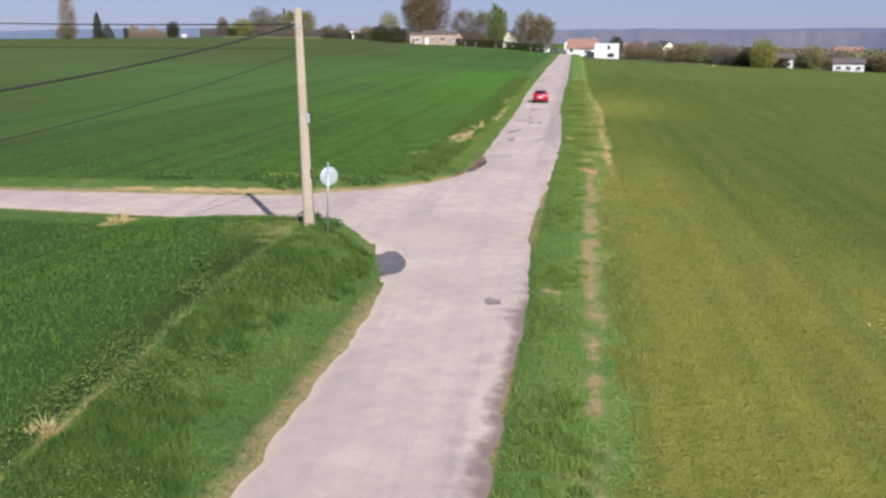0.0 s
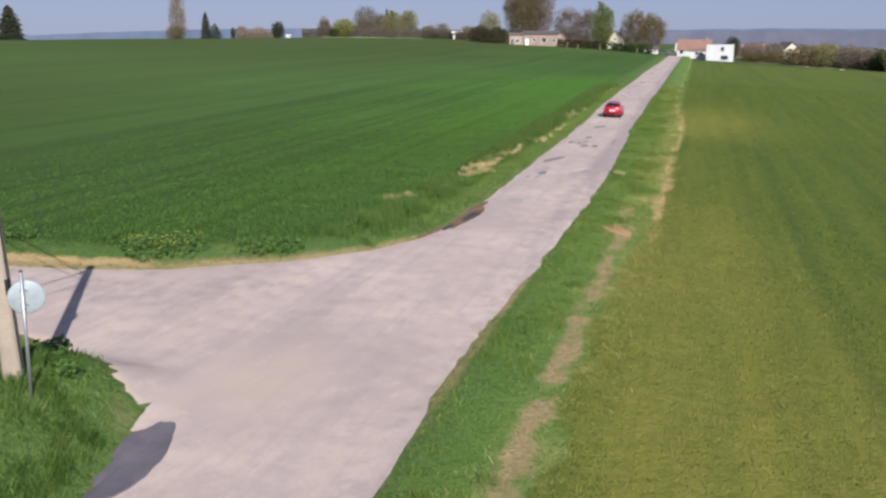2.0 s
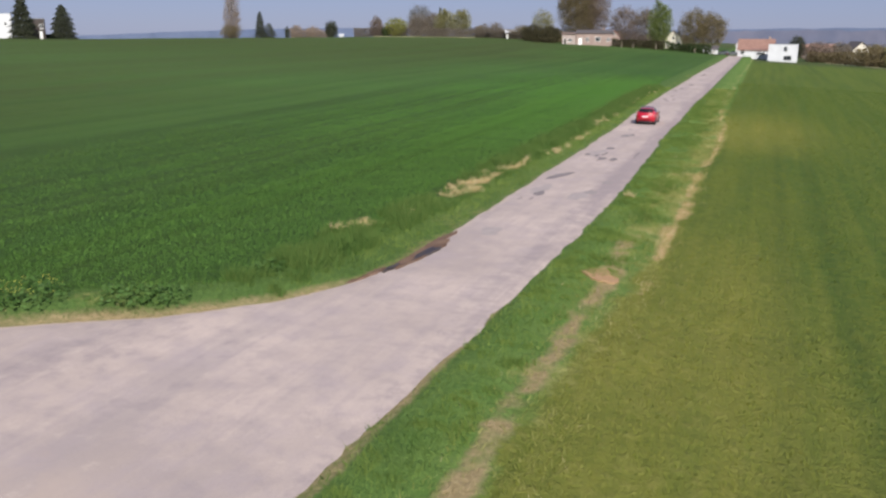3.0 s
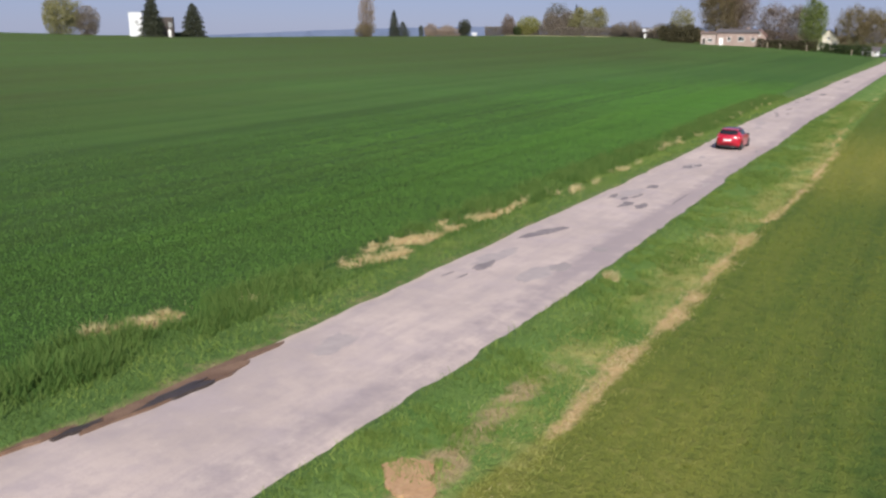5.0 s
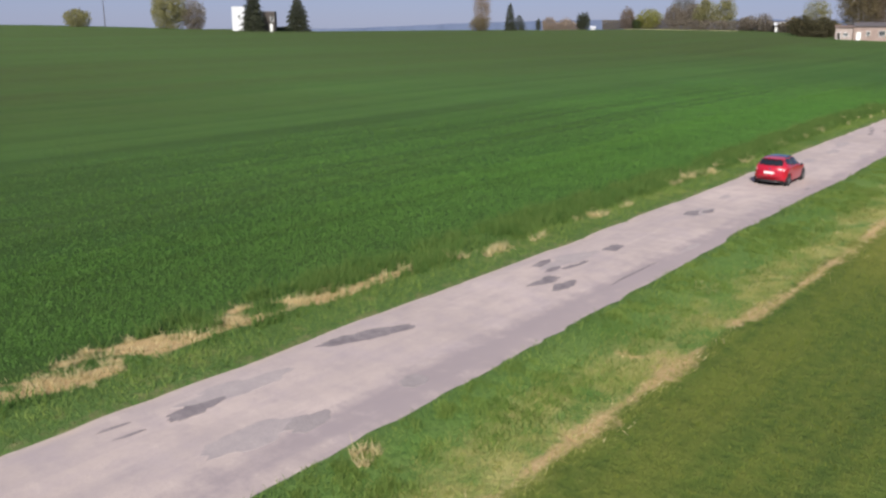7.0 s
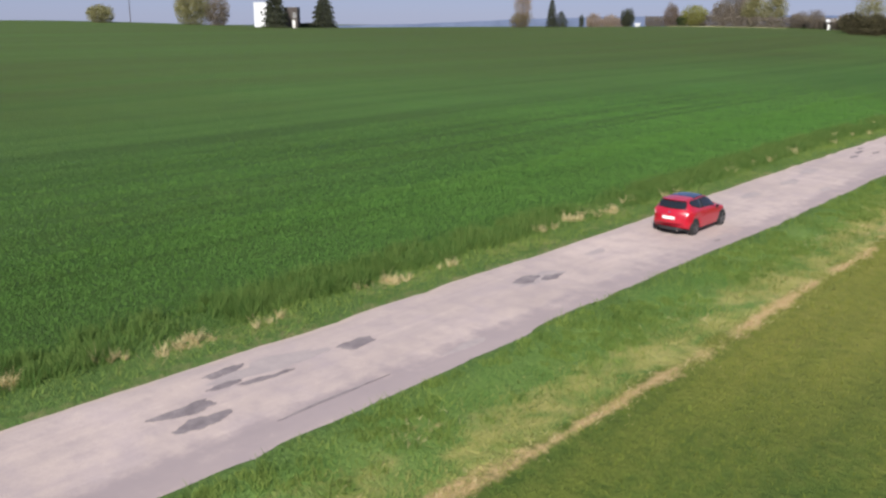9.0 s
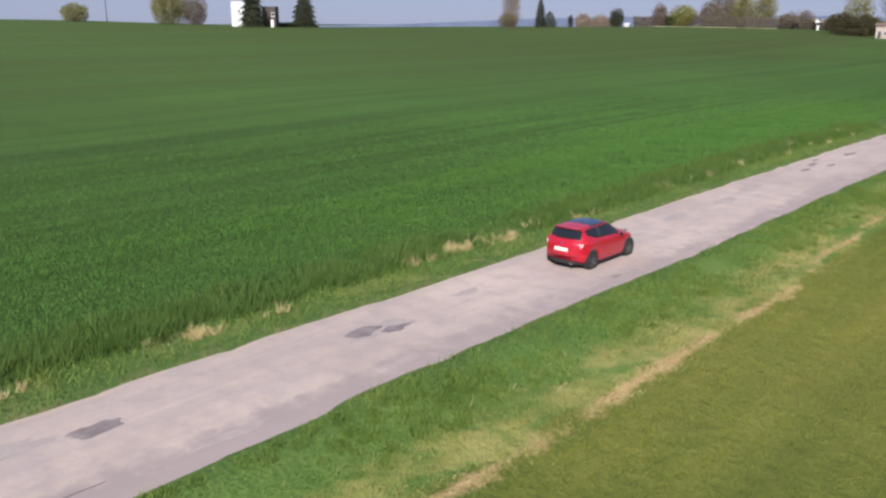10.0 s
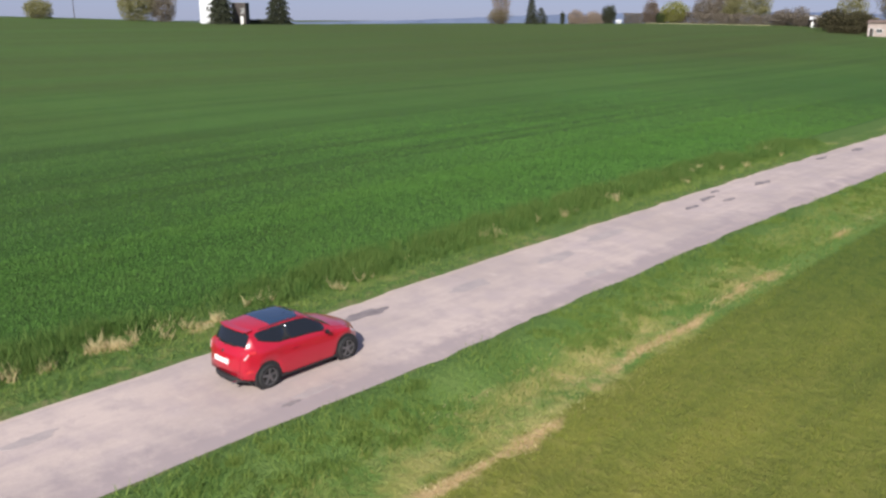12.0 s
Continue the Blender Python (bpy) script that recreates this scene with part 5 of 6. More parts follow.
def tree(name, x, y, h, w, leaf, seed, label, form="round", count=1300, size=0.34, cat="tree", group="", sink=0.0):
    g = np.random.default_rng(seed)
    ob = thing(name, pose(x, y, float(ground_z(x, y)) - 0.1 - sink, 0, 0, float(g.uniform(0, 360))), label, cat, group)
    bm = bmesh.new()
    bare_from = {"round": 0.16, "column": 0.06, "cone": 0.05, "bush": 0.02}[form]
    top = h * (0.80 if form == "round" else 0.96)
    if form == "bush":
        top = h * 0.6
    bend = g.normal(size=2) * 0.02 * h
    stem = [(bend[0] * s * s, bend[1] * s * s, top * s) for s in np.linspace(0, 1, 7)]
    r0 = max(0.05, h * 0.017)
    tube(bm, stem, [r0 * (1 - 0.9 * s) for s in np.linspace(0, 1, 7)], 7)
    tips = []
    limbs = 16 if form != "bush" else 9
    for k in range(limbs):
        s = g.uniform(bare_from + 0.05, 0.92)
        base = Vector(stem[0]).lerp(Vector(stem[-1]), s)
        a = g.uniform(0, 2 * math.pi)
        if form == "round":
            reach, up = w / 2 * math.sin(math.pi * min(1, 0.25 + 0.75 * s)) ** 0.6 * g.uniform(0.55, 0.95), h * g.uniform(0.05, 0.22)
        elif form == "column":
            reach, up = w / 2 * g.uniform(0.5, 0.95) * (1.05 - 0.6 * s), h * g.uniform(0.08, 0.2)
        elif form == "cone":
            reach, up = w / 2 * (1.02 - s) * g.uniform(0.8, 1.0), -0.02 * h
        else:
            reach, up = w / 2 * g.uniform(0.5, 0.95), h * g.uniform(0.05, 0.35)
        tip = base + Vector((math.cos(a) * reach, math.sin(a) * reach, up))
        mid = base.lerp(tip, 0.5) + Vector((0, 0, -0.03 * h))
        tube(bm, [base, mid, tip], [r0 * 0.4 * (1 - 0.6 * s), r0 * 0.25, r0 * 0.08], 5)
        tips.append((base, mid, tip))
    part("trunk", bm, BARK, ob, "brown trunk with bare limbs")
    if form == "cone":
        s = g.uniform(0, 1, count) ** 0.6
        frac = (1 - s) * 7 % 1
        a = g.uniform(0, 2 * np.pi, count)
        rad = w / 2 * s ** 0.5 * (1.22 - 0.5 * frac) * np.sqrt(g.uniform(0.1, 1, count))
        rad *= 0.72 + 0.5 * vnoise(np.cos(a) * 2 + 9, np.sin(a) * 2 + s * 5, 1.0, seed)
        pts = np.stack([rad * np.cos(a), rad * np.sin(a), h * (0.04 + 0.96 * (1 - s)) - 0.12 * rad], 1)
    else:
        mid_z, rz = {"round": (0.50, 0.50), "column": (0.49, 0.52), "bush": (0.44, 0.56)}[form]
        d = g.normal(size=(count, 3))
        d /= np.linalg.norm(d, axis=1)[:, None]
        lump = 0.66 + 0.30 * vnoise(d[:, 0] * 2.2 + 5, d[:, 1] * 2.2 + d[:, 2] * 1.7, 1.0, seed) + 0.22 * vnoise(d[:, 0] * 5 + 5, d[:, 1] * 5 + d[:, 2] * 4, 1.0, seed + 1)
        q = (g.uniform(0.12, 1, count) ** 0.45 * lump)[:, None]
        pts = d * q * np.array([w / 2, w / 2, h * rz]) * 1.06 + np.array([0, 0, h * mid_z])
        per = max(6, count // 60)
        for b_, m_, t_ in tips:
            sp = g.uniform(0.5, 1.15, per)[:, None]
            pts = np.concatenate([pts, np.array(b_)[None] * (1 - sp) + np.array(t_)[None] * sp + g.normal(size=(per, 3)) * 0.035 * w])
        pts[:, 2] = np.clip(pts[:, 2], 0.03 * h, h * 1.02)
    v, f = flakes(pts, np.full(len(pts), size * 0.85), g, 1.6 if leaf in ("bare", "mauve", "pink", "brown") else 1.0, -0.3 if form == "cone" else 0.25)
    part("crown", mesh_np("crown", v, f), LEAF[leaf], ob)
    return ob


def ivy_balls(ob, spots, seed):
    g = np.random.default_rng(seed)
    for px, py, pz, r in spots:
        d = g.normal(size=(160, 3))
        d /= np.linalg.norm(d, axis=1)[:, None]
        c = d * (r * g.uniform(0.4, 1, 160) ** 0.5)[:, None] + np.array([px, py, pz])
        v, f = flakes(c, np.full(160, 0.16), g)
        part("mistletoe_ball", mesh_np("mistletoe_ball", v, f), LEAF["ivy"], ob, "dark round mistletoe ball")


CREST_TREES = [
    ("poplar", -267.5, 440, 25, 10, "pink", "column", "tall slim bare poplar with ivy round its foot", 2200, 0.34),
    ("ivy_shrub", -267.2, 438, 8.2, 12.5, "brown", "bush", "dark brown ivy-clad shrub at the foot of a poplar", 900, 0.4),
    ("cypress", -257.1, 452, 14.8, 7.0, "dark", "cone", "dark pointed cypress on the skyline", 1300, 0.4),
    ("fir_tree", -253.3, 455, 8.6, 9.0, "dark", "cone", "short dark fir beside a cypress", 700, 0.4),
    ("shrub", -250.6, 470, 6.6, 3.2, "dark", "bush", "small dark shrub on the skyline", 350, 0.35),
    ("blossom_tree", -257.3, 492, 7.8, 9.0, "pink", "bush", "pale pinkish bare shrubbery behind the crest", 800, 0.4),
    ("blossom_tree", -246, 492, 7.0, 10.0, "pink", "bush", "pale pinkish bare shrubbery behind the crest", 800, 0.4),
    ("fir_tree", -219.4, 465, 9.6, 7.8, "dark", "bush", "stout dark fir beside a small white shed", 1000, 0.42),
    ("shrub", -172.5, 423, 10.3, 7.0, "mauve", "bush", "rounded mauve-brown bare shrub", 1100, 0.36),
    ("goat_willow", -163.4, 427, 9.5, 12.5, "yellow", "bush", "bright yellow-green flowering bush", 1500, 0.40),
    ("shrub", -168, 424, 5.0, 5.5, "ivy", "bush", "low dark green bush", 600, 0.36),
    ("bare_tree", -157, 440, 11.0, 12, "bare", "round", "grey bare tree in a spinney", 1700, 0.36),
]
SPINNEY_TREES = [
    ("bare_tree", -150.5, 446, 12.0, 12, "bare", "round", "grey bare tree in a spinney", 1700, 0.36),
    ("budding_tree", -142.6, 440, 13.8, 11, "olive", "round", "tree with first yellow-green leaves in a spinney", 1900, 0.36),
    ("budding_tree", -135.9, 446, 14.4, 11, "olive", "round", "tree with first yellow-green leaves in a spinney", 1900, 0.36),
    ("fir_tree", -153.4, 462, 15.4, 3.6, "dark", "cone", "dark fir tip behind a spinney", 500, 0.4),
    ("bare_tree", -188, 520, 19.5, 17, "haze", "round", "broad grey bare tree beyond a spinney", 1500, 0.45),
    ("shrub", -80, 371, 6.8, 10, "hedge", "bush", "dense dark brown shrub beside a bungalow", 1300, 0.34),
    ("shrub", -122.1, 436, 6.8, 8.5, "bare", "bush", "brown bare shrub in a hedge line", 1000, 0.36),
    ("shrub", -113.3, 430, 7.3, 8.5, "bare", "bush", "brown bare shrub in a hedge line", 900, 0.36),
    ("shrub", -97, 418, 6.4, 8, "brown", "bush", "brown bare shrub in a hedge line", 800, 0.36),
    ("budding_tree", -77.2, 378, 13, 10.5, "olive", "bush", "olive budding tree beside a brick bungalow", 1700, 0.34),
    ("shrub", -71.5, 367, 6.7, 10, "hedge", "bush", "dense dark brown shrub beside a bungalow", 1300, 0.34),
    ("bare_tree", -66, 392, 27, 18, "brown", "round", "very tall bare tree with mistletoe behind a bungalow", 6200, 0.36),
    ("bare_tree", -60.5, 396, 27, 15, "mauve", "round", "very tall bare tree behind a bungalow", 5200, 0.36),
]
HOUSE_TREES = [
    ("bare_tree", -46, 390, 16, 14, "mauve", "round", "mauve-brown bare tree behind a hedge", 1900, 0.34),
    ("bare_tree", -37.5, 392, 16, 13, "bare", "round", "grey bare tree behind a hedge", 1700, 0.34),
    ("young_poplar", -29, 366, 17.3, 9.5, "green", "column", "tall fresh green leafy tree by the hedge", 2600, 0.34),
    ("bare_tree", -16.5, 369, 16, 12, "brown", "round", "broad golden-brown budding tree by the road", 2200, 0.34),
    ("bare_tree", -10, 371, 15.5, 12, "brown", "round", "broad golden-brown budding tree by the road", 2000, 0.34),
    ("spruce", -210, 238.4, 13.4, 7.8, "dark", "cone", "broad dark spruce in front of a white tower", 2200, 0.42),
    ("spruce", -222, 267.7, 11.9, 9.2, "dark", "cone", "broad dark spruce at the end of a hedge", 2000, 0.42),
    ("budding_tree", -241, 227.8, 12.8, 12.5, "olive", "bush", "broad yellow-green budding tree on the crest", 3000, 0.36),
    ("bare_tree", -236, 234.1, 10.0, 8.6, "bare", "bush", "grey bare tree on the crest", 1500, 0.34),
    ("shrub", -256.5, 204.4, 5.9, 8.8, "olive", "bush", "lone rounded bush on the crest", 1300, 0.34),
    ("fir_tree", 20, 362, 8.0, 6.5, "dark", "bush", "dark rounded evergreen behind the red roofs", 900, 0.34),
    ("shrub", 24.5, 318, 6.5, 9, "mauve", "bush", "reddish bare shrub beside the white house", 1000, 0.32),
]
VILLAGE_TREES = [
    ("shrub", 31, 322, 6.5, 8, "bare", "bush", "bare shrub in a garden", 900, 0.32),
    ("shrub", 38, 298, 6.5, 10, "brown", "bush", "brown bare shrub in the hedgerow", 1000, 0.32),
    ("shrub", 44, 296, 7.5, 9, "olive", "bush", "olive budding shrub in the hedgerow", 1000, 0.32),
    ("shrub", 50, 294, 7.0, 9, "bare", "bush", "bare shrub in the hedgerow", 900, 0.32),
    ("shrub", 56, 290, 6.0, 9, "mauve", "bush", "reddish bare shrub in the hedgerow", 900, 0.32),
    ("budding_tree", 60.1, 277, 9.0, 9.0, "yellow", "bush", "yellow-green budding tree at the field edge", 1500, 0.32),
    ("shrub", 57, 284, 6.0, 7, "ivy", "bush", "dark green shrub at the field edge", 900, 0.32),
    ("shrub", 76, 282, 7.5, 7, "olive", "bush", "olive budding tree between white houses", 1000, 0.32),
    ("shrub", 84, 283, 6.0, 8, "bare", "bush", "bare shrub between white houses", 900, 0.32),
    ("shrub", 92, 268, 6.0, 8, "brown", "bush", "brown shrub at the field edge", 900, 0.32),
    ("shrub", 99, 262, 6.5, 8, "ivy", "bush", "dark green shrub at the field edge", 900, 0.32),
]
for n, (nm, tx, ty, h, w, lf, form, lab, cnt, fs) in enumerate(CREST_TREES + SPINNEY_TREES + HOUSE_TREES + VILLAGE_TREES):
    ob = tree(nm, tx, ty, h, w, lf, 500 + n, lab, form, int(cnt * 3.4), fs * 0.82, cat="shrub" if form == "bush" else "tree")
    if "mistletoe" in lab:
        ivy_balls(ob, [(-4, 1, 21, 0.9), (3, -2, 19.5, 0.8), (5, 1, 22, 0.8), (0, -3, 17, 0.7), (-2, -3, 23.5, 0.7), (4, -4, 14, 0.7)], 9)


def woods(name, spots, leaf, seed, label, size=0.5):
    """Far woods, of which no single tree can be told: many ragged crowns in one."""
    g = np.random.default_rng(seed)
    vs, fs, n0 = [], [], 0
    for px, py, h, w in spots:
        k = 240
        d = g.normal(size=(k, 3))
        d /= np.linalg.norm(d, axis=1)[:, None]
        c = d * np.cbrt(g.uniform(0.2, 1, k))[:, None] * np.array([w / 2, w / 2, h / 2]) + np.array([px, py, float(land(px, py)) + h * 0.5])
        v, f = flakes(c, np.full(k, size), g)
        vs.append(v)
        fs.append(f + n0)
        n0 += len(v)
    return tagged(part(name, mesh_np(name, np.concatenate(vs), np.concatenate(fs)), LEAF[leaf]), label, "woods", kind="stuff")


g = np.random.default_rng(77)
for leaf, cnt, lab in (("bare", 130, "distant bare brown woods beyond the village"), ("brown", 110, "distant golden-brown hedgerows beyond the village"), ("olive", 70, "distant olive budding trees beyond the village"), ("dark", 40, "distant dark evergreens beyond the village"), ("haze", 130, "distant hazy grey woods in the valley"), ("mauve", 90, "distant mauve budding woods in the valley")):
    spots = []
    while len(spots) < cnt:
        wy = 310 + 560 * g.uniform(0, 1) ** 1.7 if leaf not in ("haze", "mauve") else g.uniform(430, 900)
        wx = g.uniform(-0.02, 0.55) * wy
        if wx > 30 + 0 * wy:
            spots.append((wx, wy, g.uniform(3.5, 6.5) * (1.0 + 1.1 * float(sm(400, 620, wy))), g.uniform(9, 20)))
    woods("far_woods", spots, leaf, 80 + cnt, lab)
# ---- hedges and fences by the houses ----
def hedge(name, x0, y0, x1, y1, h, thick, leaf, seed, label):
    g_ = np.random.default_rng(seed)
    L = math.hypot(x1 - x0, y1 - y0)
    n = int(L * h * 80)
    s, side, up = g_.uniform(0, 1, n), g_.uniform(-0.5, 0.5, n) * thick, g_.uniform(0.02, 1, n)
    nx, ny = -(y1 - y0) / L, (x1 - x0) / L
    x, y = x0 + (x1 - x0) * s, y0 + (y1 - y0) * s
    hh = h * (0.8 + 0.3 * vnoise(x, y, 0.5, seed))
    c = np.stack([x + nx * side, y + ny * side, ground_z(x, y) + up * hh], 1)
    v, f = flakes(c, np.full(n, 0.24), g_)
    return tagged(part(name, mesh_np(name, v, f), LEAF[leaf]), label, "hedge")


for n, (ax, ay, bx, by, hh, lf) in enumerate([(-184, 421, -150, 430, 4.5, "bare"), (-150, 431, -112, 437, 4.2, "bare"), (-112, 433, -88, 405, 4.0, "bare"), (-90, 398, -68, 372, 4.5, "brown"), (-60, 392, -20, 388, 5.0, "mauve"), (-252, 478, -226, 478, 4.2, "pink"),
                                            (22, 316, 40, 304, 3.6, "brown"), (38, 303, 58, 291, 4.2, "bare"), (56, 290, 68, 280, 3.6, "hedge"), (72, 287, 82, 280, 3.8, "brown"), (88, 276, 112, 258, 4.0, "hedge")]):
    hedge("shrubbery", ax, ay, bx, by, hh, 4.0, lf, 130 + n, "tangled bare shrubbery at the field edge")
hedge("hedge", -43, 343, -24, 339, 3.0, 1.8, "hedge", 31, "clipped dark brown garden hedge")
hedge("hedge", -23, 339, -8, 335, 3.2, 1.8, "ivy", 32, "clipped dark green garden hedge beside the road")
hedge("hedge", -212, 248, -221, 264, 1.6, 1.5, "dark", 33, "low dark evergreen hedge on the crest")
hedge("hedge", -66, 352, -76, 356, 2.0, 2.0, "hedge", 34, "brown hedge beside a bungalow")

# ---- houses ----
BRICK = two_tone("pinkish_brick", (0.275, 0.205, 0.175), (0.340, 0.260, 0.225), 0.8, 9.0, 0.9, 0.3, 0.02)
PLASTER = two_tone("cream_render", (0.560, 0.520, 0.420), (0.640, 0.600, 0.500), 0.6, 9.0, 0.9, 0.2, 0.01)
PINK_RENDER = two_tone("pinkish_render", (0.34, 0.275, 0.245), (0.41, 0.34, 0.305), 0.6, 9.0, 0.9, 0.2, 0.01)
WHITEWASH = two_tone("white_render", (0.54, 0.55, 0.56), (0.61, 0.62, 0.63), 0.6, 9.0, 0.85, 0.15, 0.01)
TILE_RED = two_tone("red_roof_tiles", (0.220, 0.125, 0.098), (0.280, 0.165, 0.130), 0.7, 7.0, 0.85, 0.5, 0.03)
TILE_DARK = two_tone("dark_roof_tiles", (0.085, 0.075, 0.075), (0.120, 0.105, 0.105), 0.7, 7.0, 0.85, 0.5, 0.03)
TILE_BROWN = two_tone("brown_roof_tiles", (0.150, 0.105, 0.085), (0.200, 0.145, 0.115), 0.7, 7.0, 0.85, 0.5, 0.03)
TIMBER = two_tone("dark_timber", (0.050, 0.042, 0.038), (0.075, 0.062, 0.055), 1.5, 16.0, 0.8, 0.3, 0.01)
TRUNK_PALE = two_tone("weathered_wood", (0.26, 0.22, 0.16), (0.34, 0.29, 0.22), 2.0, 20.0, 0.9, 0.3, 0.01)
PANE = glass_dark("window_glass", (0.03, 0.035, 0.04))


def opening(parent, kind, x, z, w, h, y, frame_mat, pane_mat, face):
    """A window or door set in the front (face -1) or back (face 1) wall at depth y."""
    o = part(kind, boxm(x - w / 2 - 0.09, x + w / 2 + 0.09, y - 0.05, y + 0.05, z - 0.09, z + h + 0.09, bevel=0.015), frame_mat, parent)
    part("pane" if kind == "window" else "door_leaf", boxm(x - w / 2, x + w / 2, y + face * 0.045, y + face * 0.065, z, z + h), pane_mat, o)
    if kind == "window":
        part("mullion", boxm(x - 0.03, x + 0.03, y + face * 0.066, y + face * 0.085, z, z + h), frame_mat, o)
        part("window_sill", boxm(x - w / 2 - 0.15, x + w / 2 + 0.15, y, y + face * 0.18, z - 0.14, z - 0.09), frame_mat, o)
    return o


def house(name, x, y, turn, w, d, h, rise, wall_mat, roof_mat, label, windows=(), doors=(), ridge="x", chimney=None, frame_mat=None, z=None, cat="house", pane=None, flat=False):
    """Walls, roof and openings; w along local x, d along local y, the front looks along -y."""
    z0 = float(ground_z(x, y)) - 0.3 if z is None else z
    ob = thing(name, pose(x, y, z0, 0, 0, turn), label, cat, "village houses")
    frame_mat, pane = frame_mat or WHITE, pane or PANE
    t = 0.3
    for nm, b in (("wall", (-w / 2, w / 2, -d / 2, -d / 2 + t)), ("wall", (-w / 2, w / 2, d / 2 - t, d / 2)), ("wall", (-w / 2, -w / 2 + t, -d / 2 + t, d / 2 - t)), ("wall", (w / 2 - t, w / 2, -d / 2 + t, d / 2 - t))):
        part(nm, boxm(*b, 0, h), wall_mat, ob)
    if flat:
        part("roof", boxm(-w / 2 + 0.05, w / 2 - 0.05, -d / 2 + 0.05, d / 2 - 0.05, h - 0.25, h - 0.03), roof_mat, ob)
        part("parapet_cap", boxm(-w / 2 - 0.04, w / 2 + 0.04, -d / 2 - 0.04, -d / 2 + t, h, h + 0.06), STEEL, ob)
    else:
        o = 0.4
        if ridge == "x":
            half, length = d / 2, w
        else:
            half, length = w / 2, d
        sl = rise / half
        bm = prism([(-half - o, -sl * o), (0, rise), (half + o, -sl * o), (half + o, -sl * o + 0.16), (0, rise + 0.18), (-half - o, -sl * o + 0.16)], length + 2 * o)
        roof = part("roof", bm, roof_mat, ob)
        roof.matrix_basis = pose(0, 0, h, 0, 0, 90 if ridge == "x" else 0)
        for s in (-1, 1):
            gable = prism([(-half, 0), (half, 0), (0, rise - 0.02)], t)
            gb = part("gable", gable, wall_mat, ob)
            gb.matrix_basis = pose(s * (w / 2 - t / 2), 0, h, 0, 0, 90) if ridge == "x" else pose(0, s * (d / 2 - t / 2), h)
        if chimney:
            cxx, cyy = chimney
            part("chimney", boxm(cxx - 0.35, cxx + 0.35, cyy - 0.3, cyy + 0.3, h + rise * 0.4, h + rise + 0.9, bevel=0.02), BRICK, ob)
    for wx, wz, ww, wh in windows:
        opening(ob, "window", wx, wz, ww, wh, -d / 2 - 0.03, frame_mat, pane, -1)
    for wx, ww, wh, dm in doors:
        opening(ob, "door", wx, 0.35, ww, wh, -d / 2 - 0.03, frame_mat, dm, -1)
    return ob


house("bungalow", -50.4, 350, 8, 13.4, 9, 4.6, 1.0, BRICK, TILE_DARK, "long low pinkish brick bungalow with a brown roof", [(-2.6, 1.8, 0.9, 1.2), (1.2, 1.8, 1.7, 1.4), (5.0, 1.8, 1.1, 1.1)], [(-5.2, 1.1, 2.4, WHITE)], chimney=(3, 1))
house("garage", -59.3, 346.5, 8, 4.8, 6, 3.9, 0.5, PINK_RENDER, TILE_BROWN, "low pale pinkish rendered garage beside a brick bungalow", [(0.5, 1.3, 1.4, 0.9)], [(-1.4, 1.0, 2.0, TIMBER)])
house("annexe", -43.9, 352.5, 8, 4.4, 7, 3.9, 2.0, BRICK, TILE_RED, "brick annexe with a steep gable", [(0, 1.5, 1.2, 1.2), (0, 4.0, 0.7, 0.7)], ridge="y")
house("cottage", -24.6, 374, 6, 7.0, 7, 4.2, 2.8, PLASTER, TILE_BROWN, "cream rendered cottage with a steep gable", [(-2.2, 1.5, 1.0, 1.2), (2.2, 1.5, 1.0, 1.2), (0, 3.8, 0.8, 0.8)], [(0, 1.0, 2.2, TIMBER)], ridge="y", chimney=(2.0, 1.0))
house("roadside_house", -9.0, 348, 4, 5.0, 5, 1.9, 0.9, WHITEWASH, TILE_DARK, "low whitewashed roadside house", [(-1.2, 0.9, 0.8, 0.7), (1.3, 0.9, 0.8, 0.7)])
house("gable_house", 0.8, 362, 0, 3.2, 6, 4.2, 1.6, WHITEWASH, TILE_RED, "narrow white house with a steep gable by the road end", [(0, 1.4, 0.9, 1.2), (0, 3.4, 0.7, 0.7)], ridge="y")
house("farmhouse", 6.4, 338, -4, 11, 8, 2.8, 3.2, WHITEWASH, TILE_RED, "white farmhouse under a large red tiled roof", [(-4, 1.3, 1.2, 1.2), (0, 1.3, 1.2, 1.2), (4, 1.3, 1.2, 1.2)], chimney=(4, 0.5))
house("outbuilding", 8.0, 316, -4, 5.2, 5, 3.0, 0.5, WHITEWASH, TILE_RED, "low white outbuilding with a shallow roof", [(0.2, 1.6, 2.4, 0.8)])
cube = house("modern_house", 14.3, 306, -2, 8.2, 7, 5.3, 0, WHITEWASH, TILE_DARK, "plain white cube-shaped house with black windows", [], [], flat=True)
opening(cube, "window", 0.7, 3.6, 0.7, 0.9, -3.53, BLACK, PANE, -1)
opening(cube, "window", 1.4, 1.0, 1.9, 0.9, -3.53, BLACK, PANE, -1)
house("barn", 27, 366, -10, 11, 8, 2.8, 2.6, BRICK, TILE_RED, "long brick barn under a red roof", [(-3, 1.3, 1.2, 1.0), (3, 1.3, 1.2, 1.0)])
house("grey_gable_house", 37, 340, 20, 8, 8, 3.4, 3.4, PLASTER, TILE_DARK, "pale house with a grey pointed gable", [(0, 1.3, 1.2, 1.2)], ridge="y")
house("white_bungalow", 67.9, 285, -12, 5.4, 6, 3.2, 1.3, WHITEWASH, TILE_DARK, "white bungalow behind the field edge", [(-1.6, 0.9, 1.0, 0.9), (1.6, 0.9, 1.0, 0.9)])
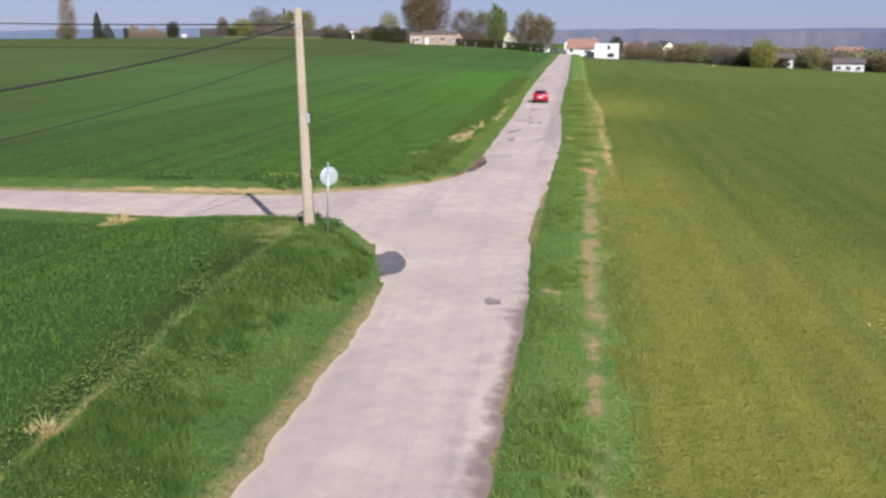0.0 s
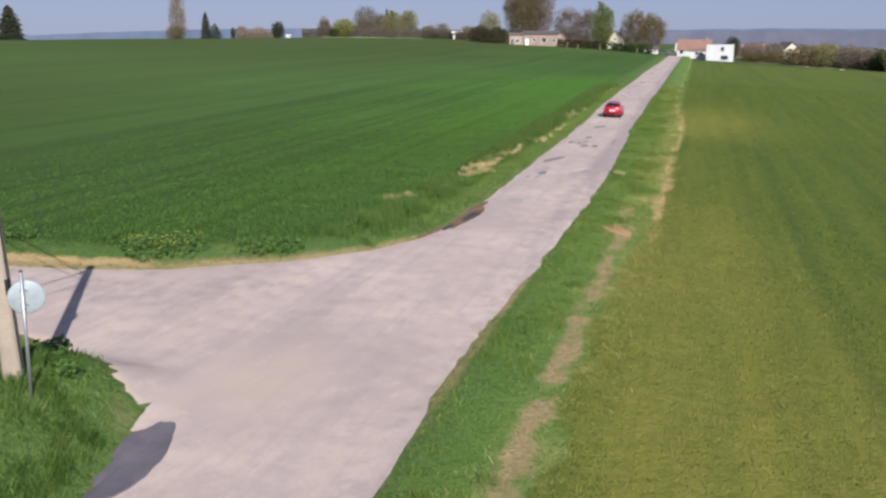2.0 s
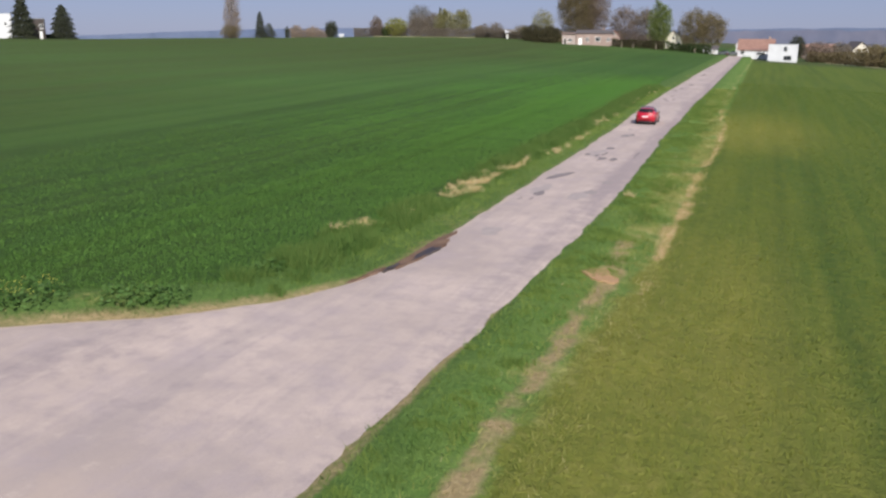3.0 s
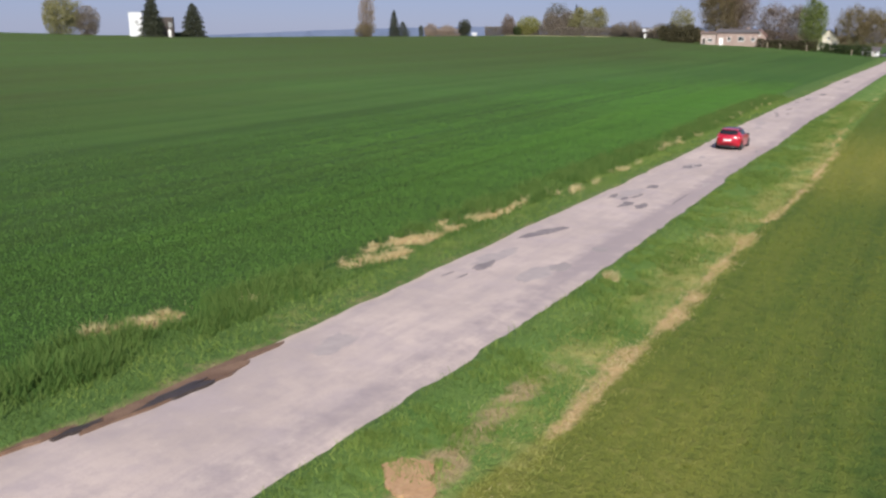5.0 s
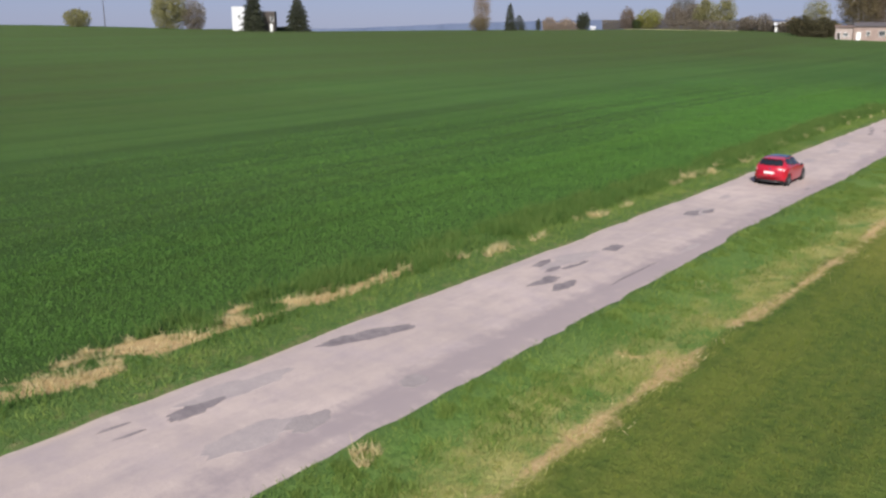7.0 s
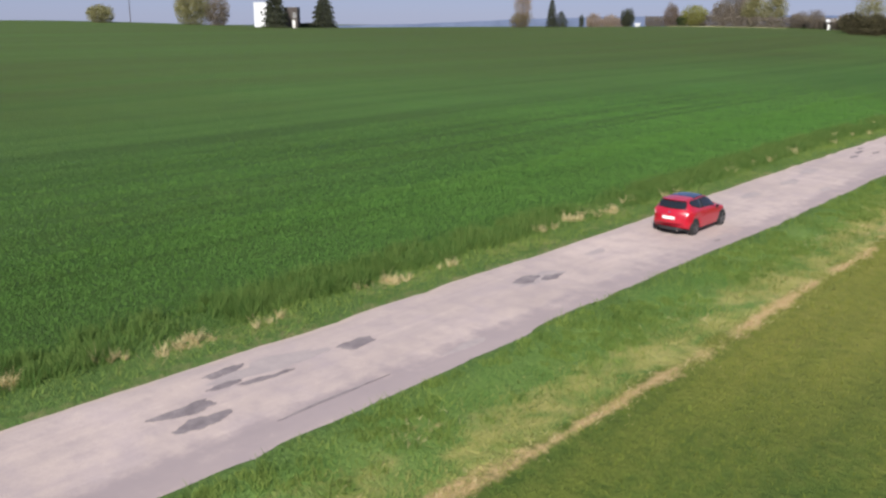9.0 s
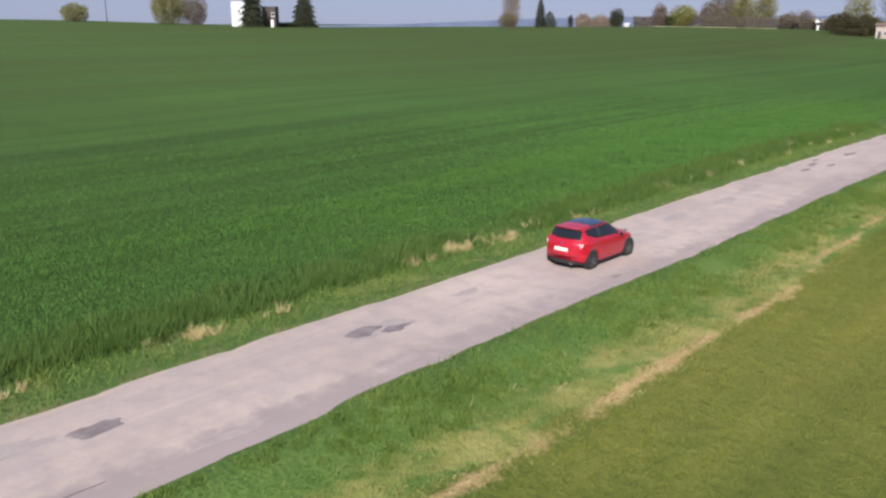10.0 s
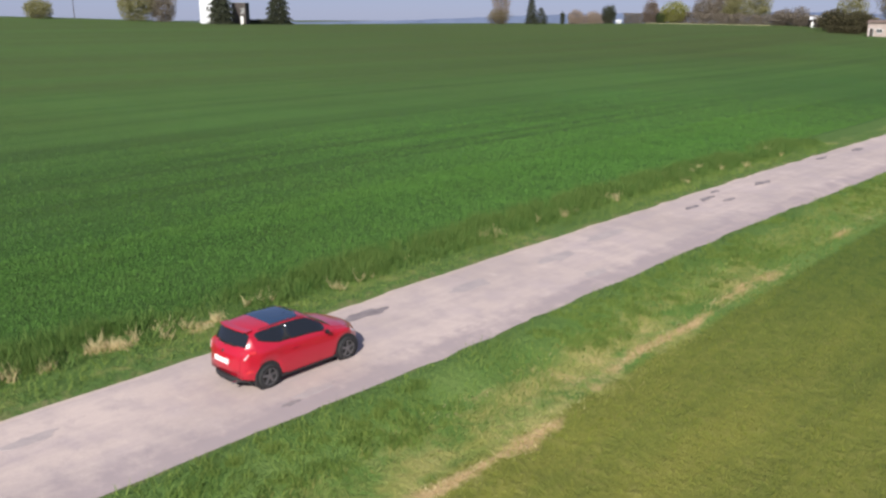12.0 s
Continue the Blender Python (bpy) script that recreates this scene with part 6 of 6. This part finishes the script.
house("white_bungalow", 83.0, 271, -14, 8.3, 6, 2.7, 1.2, WHITEWASH, TILE_DARK, "long white bungalow with a dark roof at the field edge", [(-2.6, 0.8, 1.2, 0.9), (0, 0.8, 1.2, 0.9), (2.6, 0.8, 1.2, 0.9)])
for n, (hx_, hy_, tn, wl) in enumerate([(62, 430, 12, BRICK), (88, 405, -20, BRICK), (112, 372, -14, PLASTER), (135, 440, -8, WHITEWASH), (100, 470, -10, PLASTER), (128, 330, -18, BRICK)]):
    house("village_house", hx_, hy_, tn, 10, 8, 3.4, 3.0, wl, TILE_DARK if n % 2 else TILE_RED, "distant village house with a pitched roof", [(-2.5, 1.2, 1.2, 1.2), (2.5, 1.2, 1.2, 1.2)])
house("shed", -103.6, 424, 14, 5.0, 4, 3.2, 0.9, TIMBER, WHITEWASH, "small dark shed with a white roof", [], [(-1.6, 1.0, 1.8, WHITE)], cat="shed")
house("shed", -211.7, 462, 25, 2.2, 2.2, 1.6, 0.4, WHITEWASH, WHITEWASH, "tiny white shed on the skyline", cat="shed")
house("dark_house", -212, 246.4, 42, 4.2, 5, 6.6, 0, TIMBER, TILE_DARK, "dark timber house with white door frames behind a spruce", [(1.2, 3.6, 0.9, 1.2)], [(0.9, 0.7, 2.2, WHITE)], flat=True)
house("tower_house", -217.5, 238.6, 42, 4.1, 3.8, 7.9, 0, WHITEWASH, TILE_DARK, "narrow white rendered tower house half hidden behind a spruce", [(0.3, 4.4, 0.7, 0.9)], [], flat=True)
mast = thing("line_mast", pose(-267, 220, float(ground_z(-267, 220)) - 0.2), "thin dark wooden line mast on the crest", "mast")
part("shaft", tube(bmesh.new(), [(0, 0, 0), (0, 0, 12.0)], [0.16, 0.10], 8), TIMBER, mast)
part("crossarm", boxm(-1.3, 1.3, -0.06, 0.06, 11.2, 11.36), TIMBER, mast)
for n, (fx, fy) in enumerate([(-38.5, 337), (-34.5, 336.5), (-26.5, 336), (-13, 331), (-7, 330)]):
    fp = thing("gate_post", pose(fx, fy, float(ground_z(fx, fy)) - 0.2), "pale wooden post in front of the hedge", "post", "posts by the hedge")
    part("shaft", boxm(-0.11, 0.11, -0.11, 0.11, 0, 2.2 - 0.3 * (n % 2), bevel=0.03), TRUNK_PALE, fp)
    part("cap", boxm(-0.13, 0.13, -0.13, 0.13, 2.2 - 0.3 * (n % 2), 2.25 - 0.3 * (n % 2), bevel=0.02), TIMBER, fp)

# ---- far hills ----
# Distance haze is painted into both hill colours as blue and grey.
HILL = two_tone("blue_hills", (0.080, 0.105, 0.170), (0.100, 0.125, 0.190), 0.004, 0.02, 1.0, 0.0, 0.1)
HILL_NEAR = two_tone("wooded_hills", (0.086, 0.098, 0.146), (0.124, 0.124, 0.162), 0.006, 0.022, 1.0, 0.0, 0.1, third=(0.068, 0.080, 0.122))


def hills(name, radius, a0, a1, low, amp, seed, material, label):
    v, f, n = [], [], 240
    for k in range(n + 1):
        a = radians(a0 + (a1 - a0) * k / n)
        q = vnoise(k * 0.05, seed * 3.3, 1.0, seed) * 0.6 + vnoise(k * 0.16, seed * 1.7, 1.0, seed) * 0.25 + vnoise(k * 0.7, seed, 1.0, seed) * 0.15
        top = 8.3 + radius * math.tan(radians(low + amp * float(q) - 0.75 * float(sm(30, 50, math.degrees(a)))))
        x, y = -math.sin(a), math.cos(a)
        v += [(x * radius, y * radius + 50, -60), (x * radius, y * radius + 50, top), (x * radius * 1.12, y * radius * 1.12 + 50, top - 2), (x * radius * 1.12, y * radius * 1.12 + 50, -60)]
    for k in range(n):
        for s in range(3):
            f.append((4 * k + s, 4 * k + s + 1, 4 * k + s + 5, 4 * k + s + 4))
    return tagged(part(name, mesh_np(name, v, f), material, smooth=True), label, "hills", kind="structure")


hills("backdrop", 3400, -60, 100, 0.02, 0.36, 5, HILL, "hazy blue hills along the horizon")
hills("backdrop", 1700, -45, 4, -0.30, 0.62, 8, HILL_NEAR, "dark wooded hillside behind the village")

# ---- thin pale track at the far edge of the right-hand field, and cars by the houses ----
def strip(name, ax, ay, bx, by, half, lift, n=24):
    v, f = [], []
    for k in range(n + 1):
        s = k / n
        x, y = ax + (bx - ax) * s + 0.8 * math.sin(5 * s), ay + (by - ay) * s
        for q in (-half, half):
            v.append((x + q * 0.88, y + q * 0.48, float(ground_z(x + q, y)) + lift))
    for k in range(n):
        f.append((2 * k, 2 * k + 1, 2 * k + 3, 2 * k + 2))
    bm = bmesh.new()
    vs = [bm.verts.new(p) for p in v]
    for q in f:
        bm.faces.new([vs[i] for i in q])
    r = bmesh.ops.extrude_face_region(bm, geom=bm.faces[:])
    bmesh.ops.translate(bm, vec=(0, 0, -0.5), verts=[g_ for g_ in r["geom"] if isinstance(g_, bmesh.types.BMVert)])
    bmesh.ops.recalc_face_normals(bm, faces=bm.faces[:])
    return bm


TRACK = two_tone("dry_track", (0.300, 0.300, 0.160), (0.400, 0.370, 0.220), 0.5, 6.0, 0.95, 0.4, 0.03)
tagged(part("farm_track", strip("farm_track", -170, 416, -122, 425, 0.8, 0.15), TRACK), "thin pale grassy track below the spinney", "track", kind="structure")
tagged(part("farm_track", strip("farm_track", 22, 318, 47, 279, 0.8, 0.12), TRACK), "thin pale grassy track along the far field edge", "track", kind="structure")
GREY_PAINT = two_tone("grey_paint", (0.10, 0.11, 0.12), (0.13, 0.14, 0.15), 1.0, 60.0, 0.3, 0.02, 0.001, spec=0.5)
for cx_, cy_, turn in ((-4.4, 344.0, 80), (-1.6, 351.0, 95)):
    build_car(pose(cx_, cy_, float(ground_z(cx_, cy_)) + 0.02, 0, 0, turn), GREY_PAINT, "dark grey hatchback car parked by the road end")
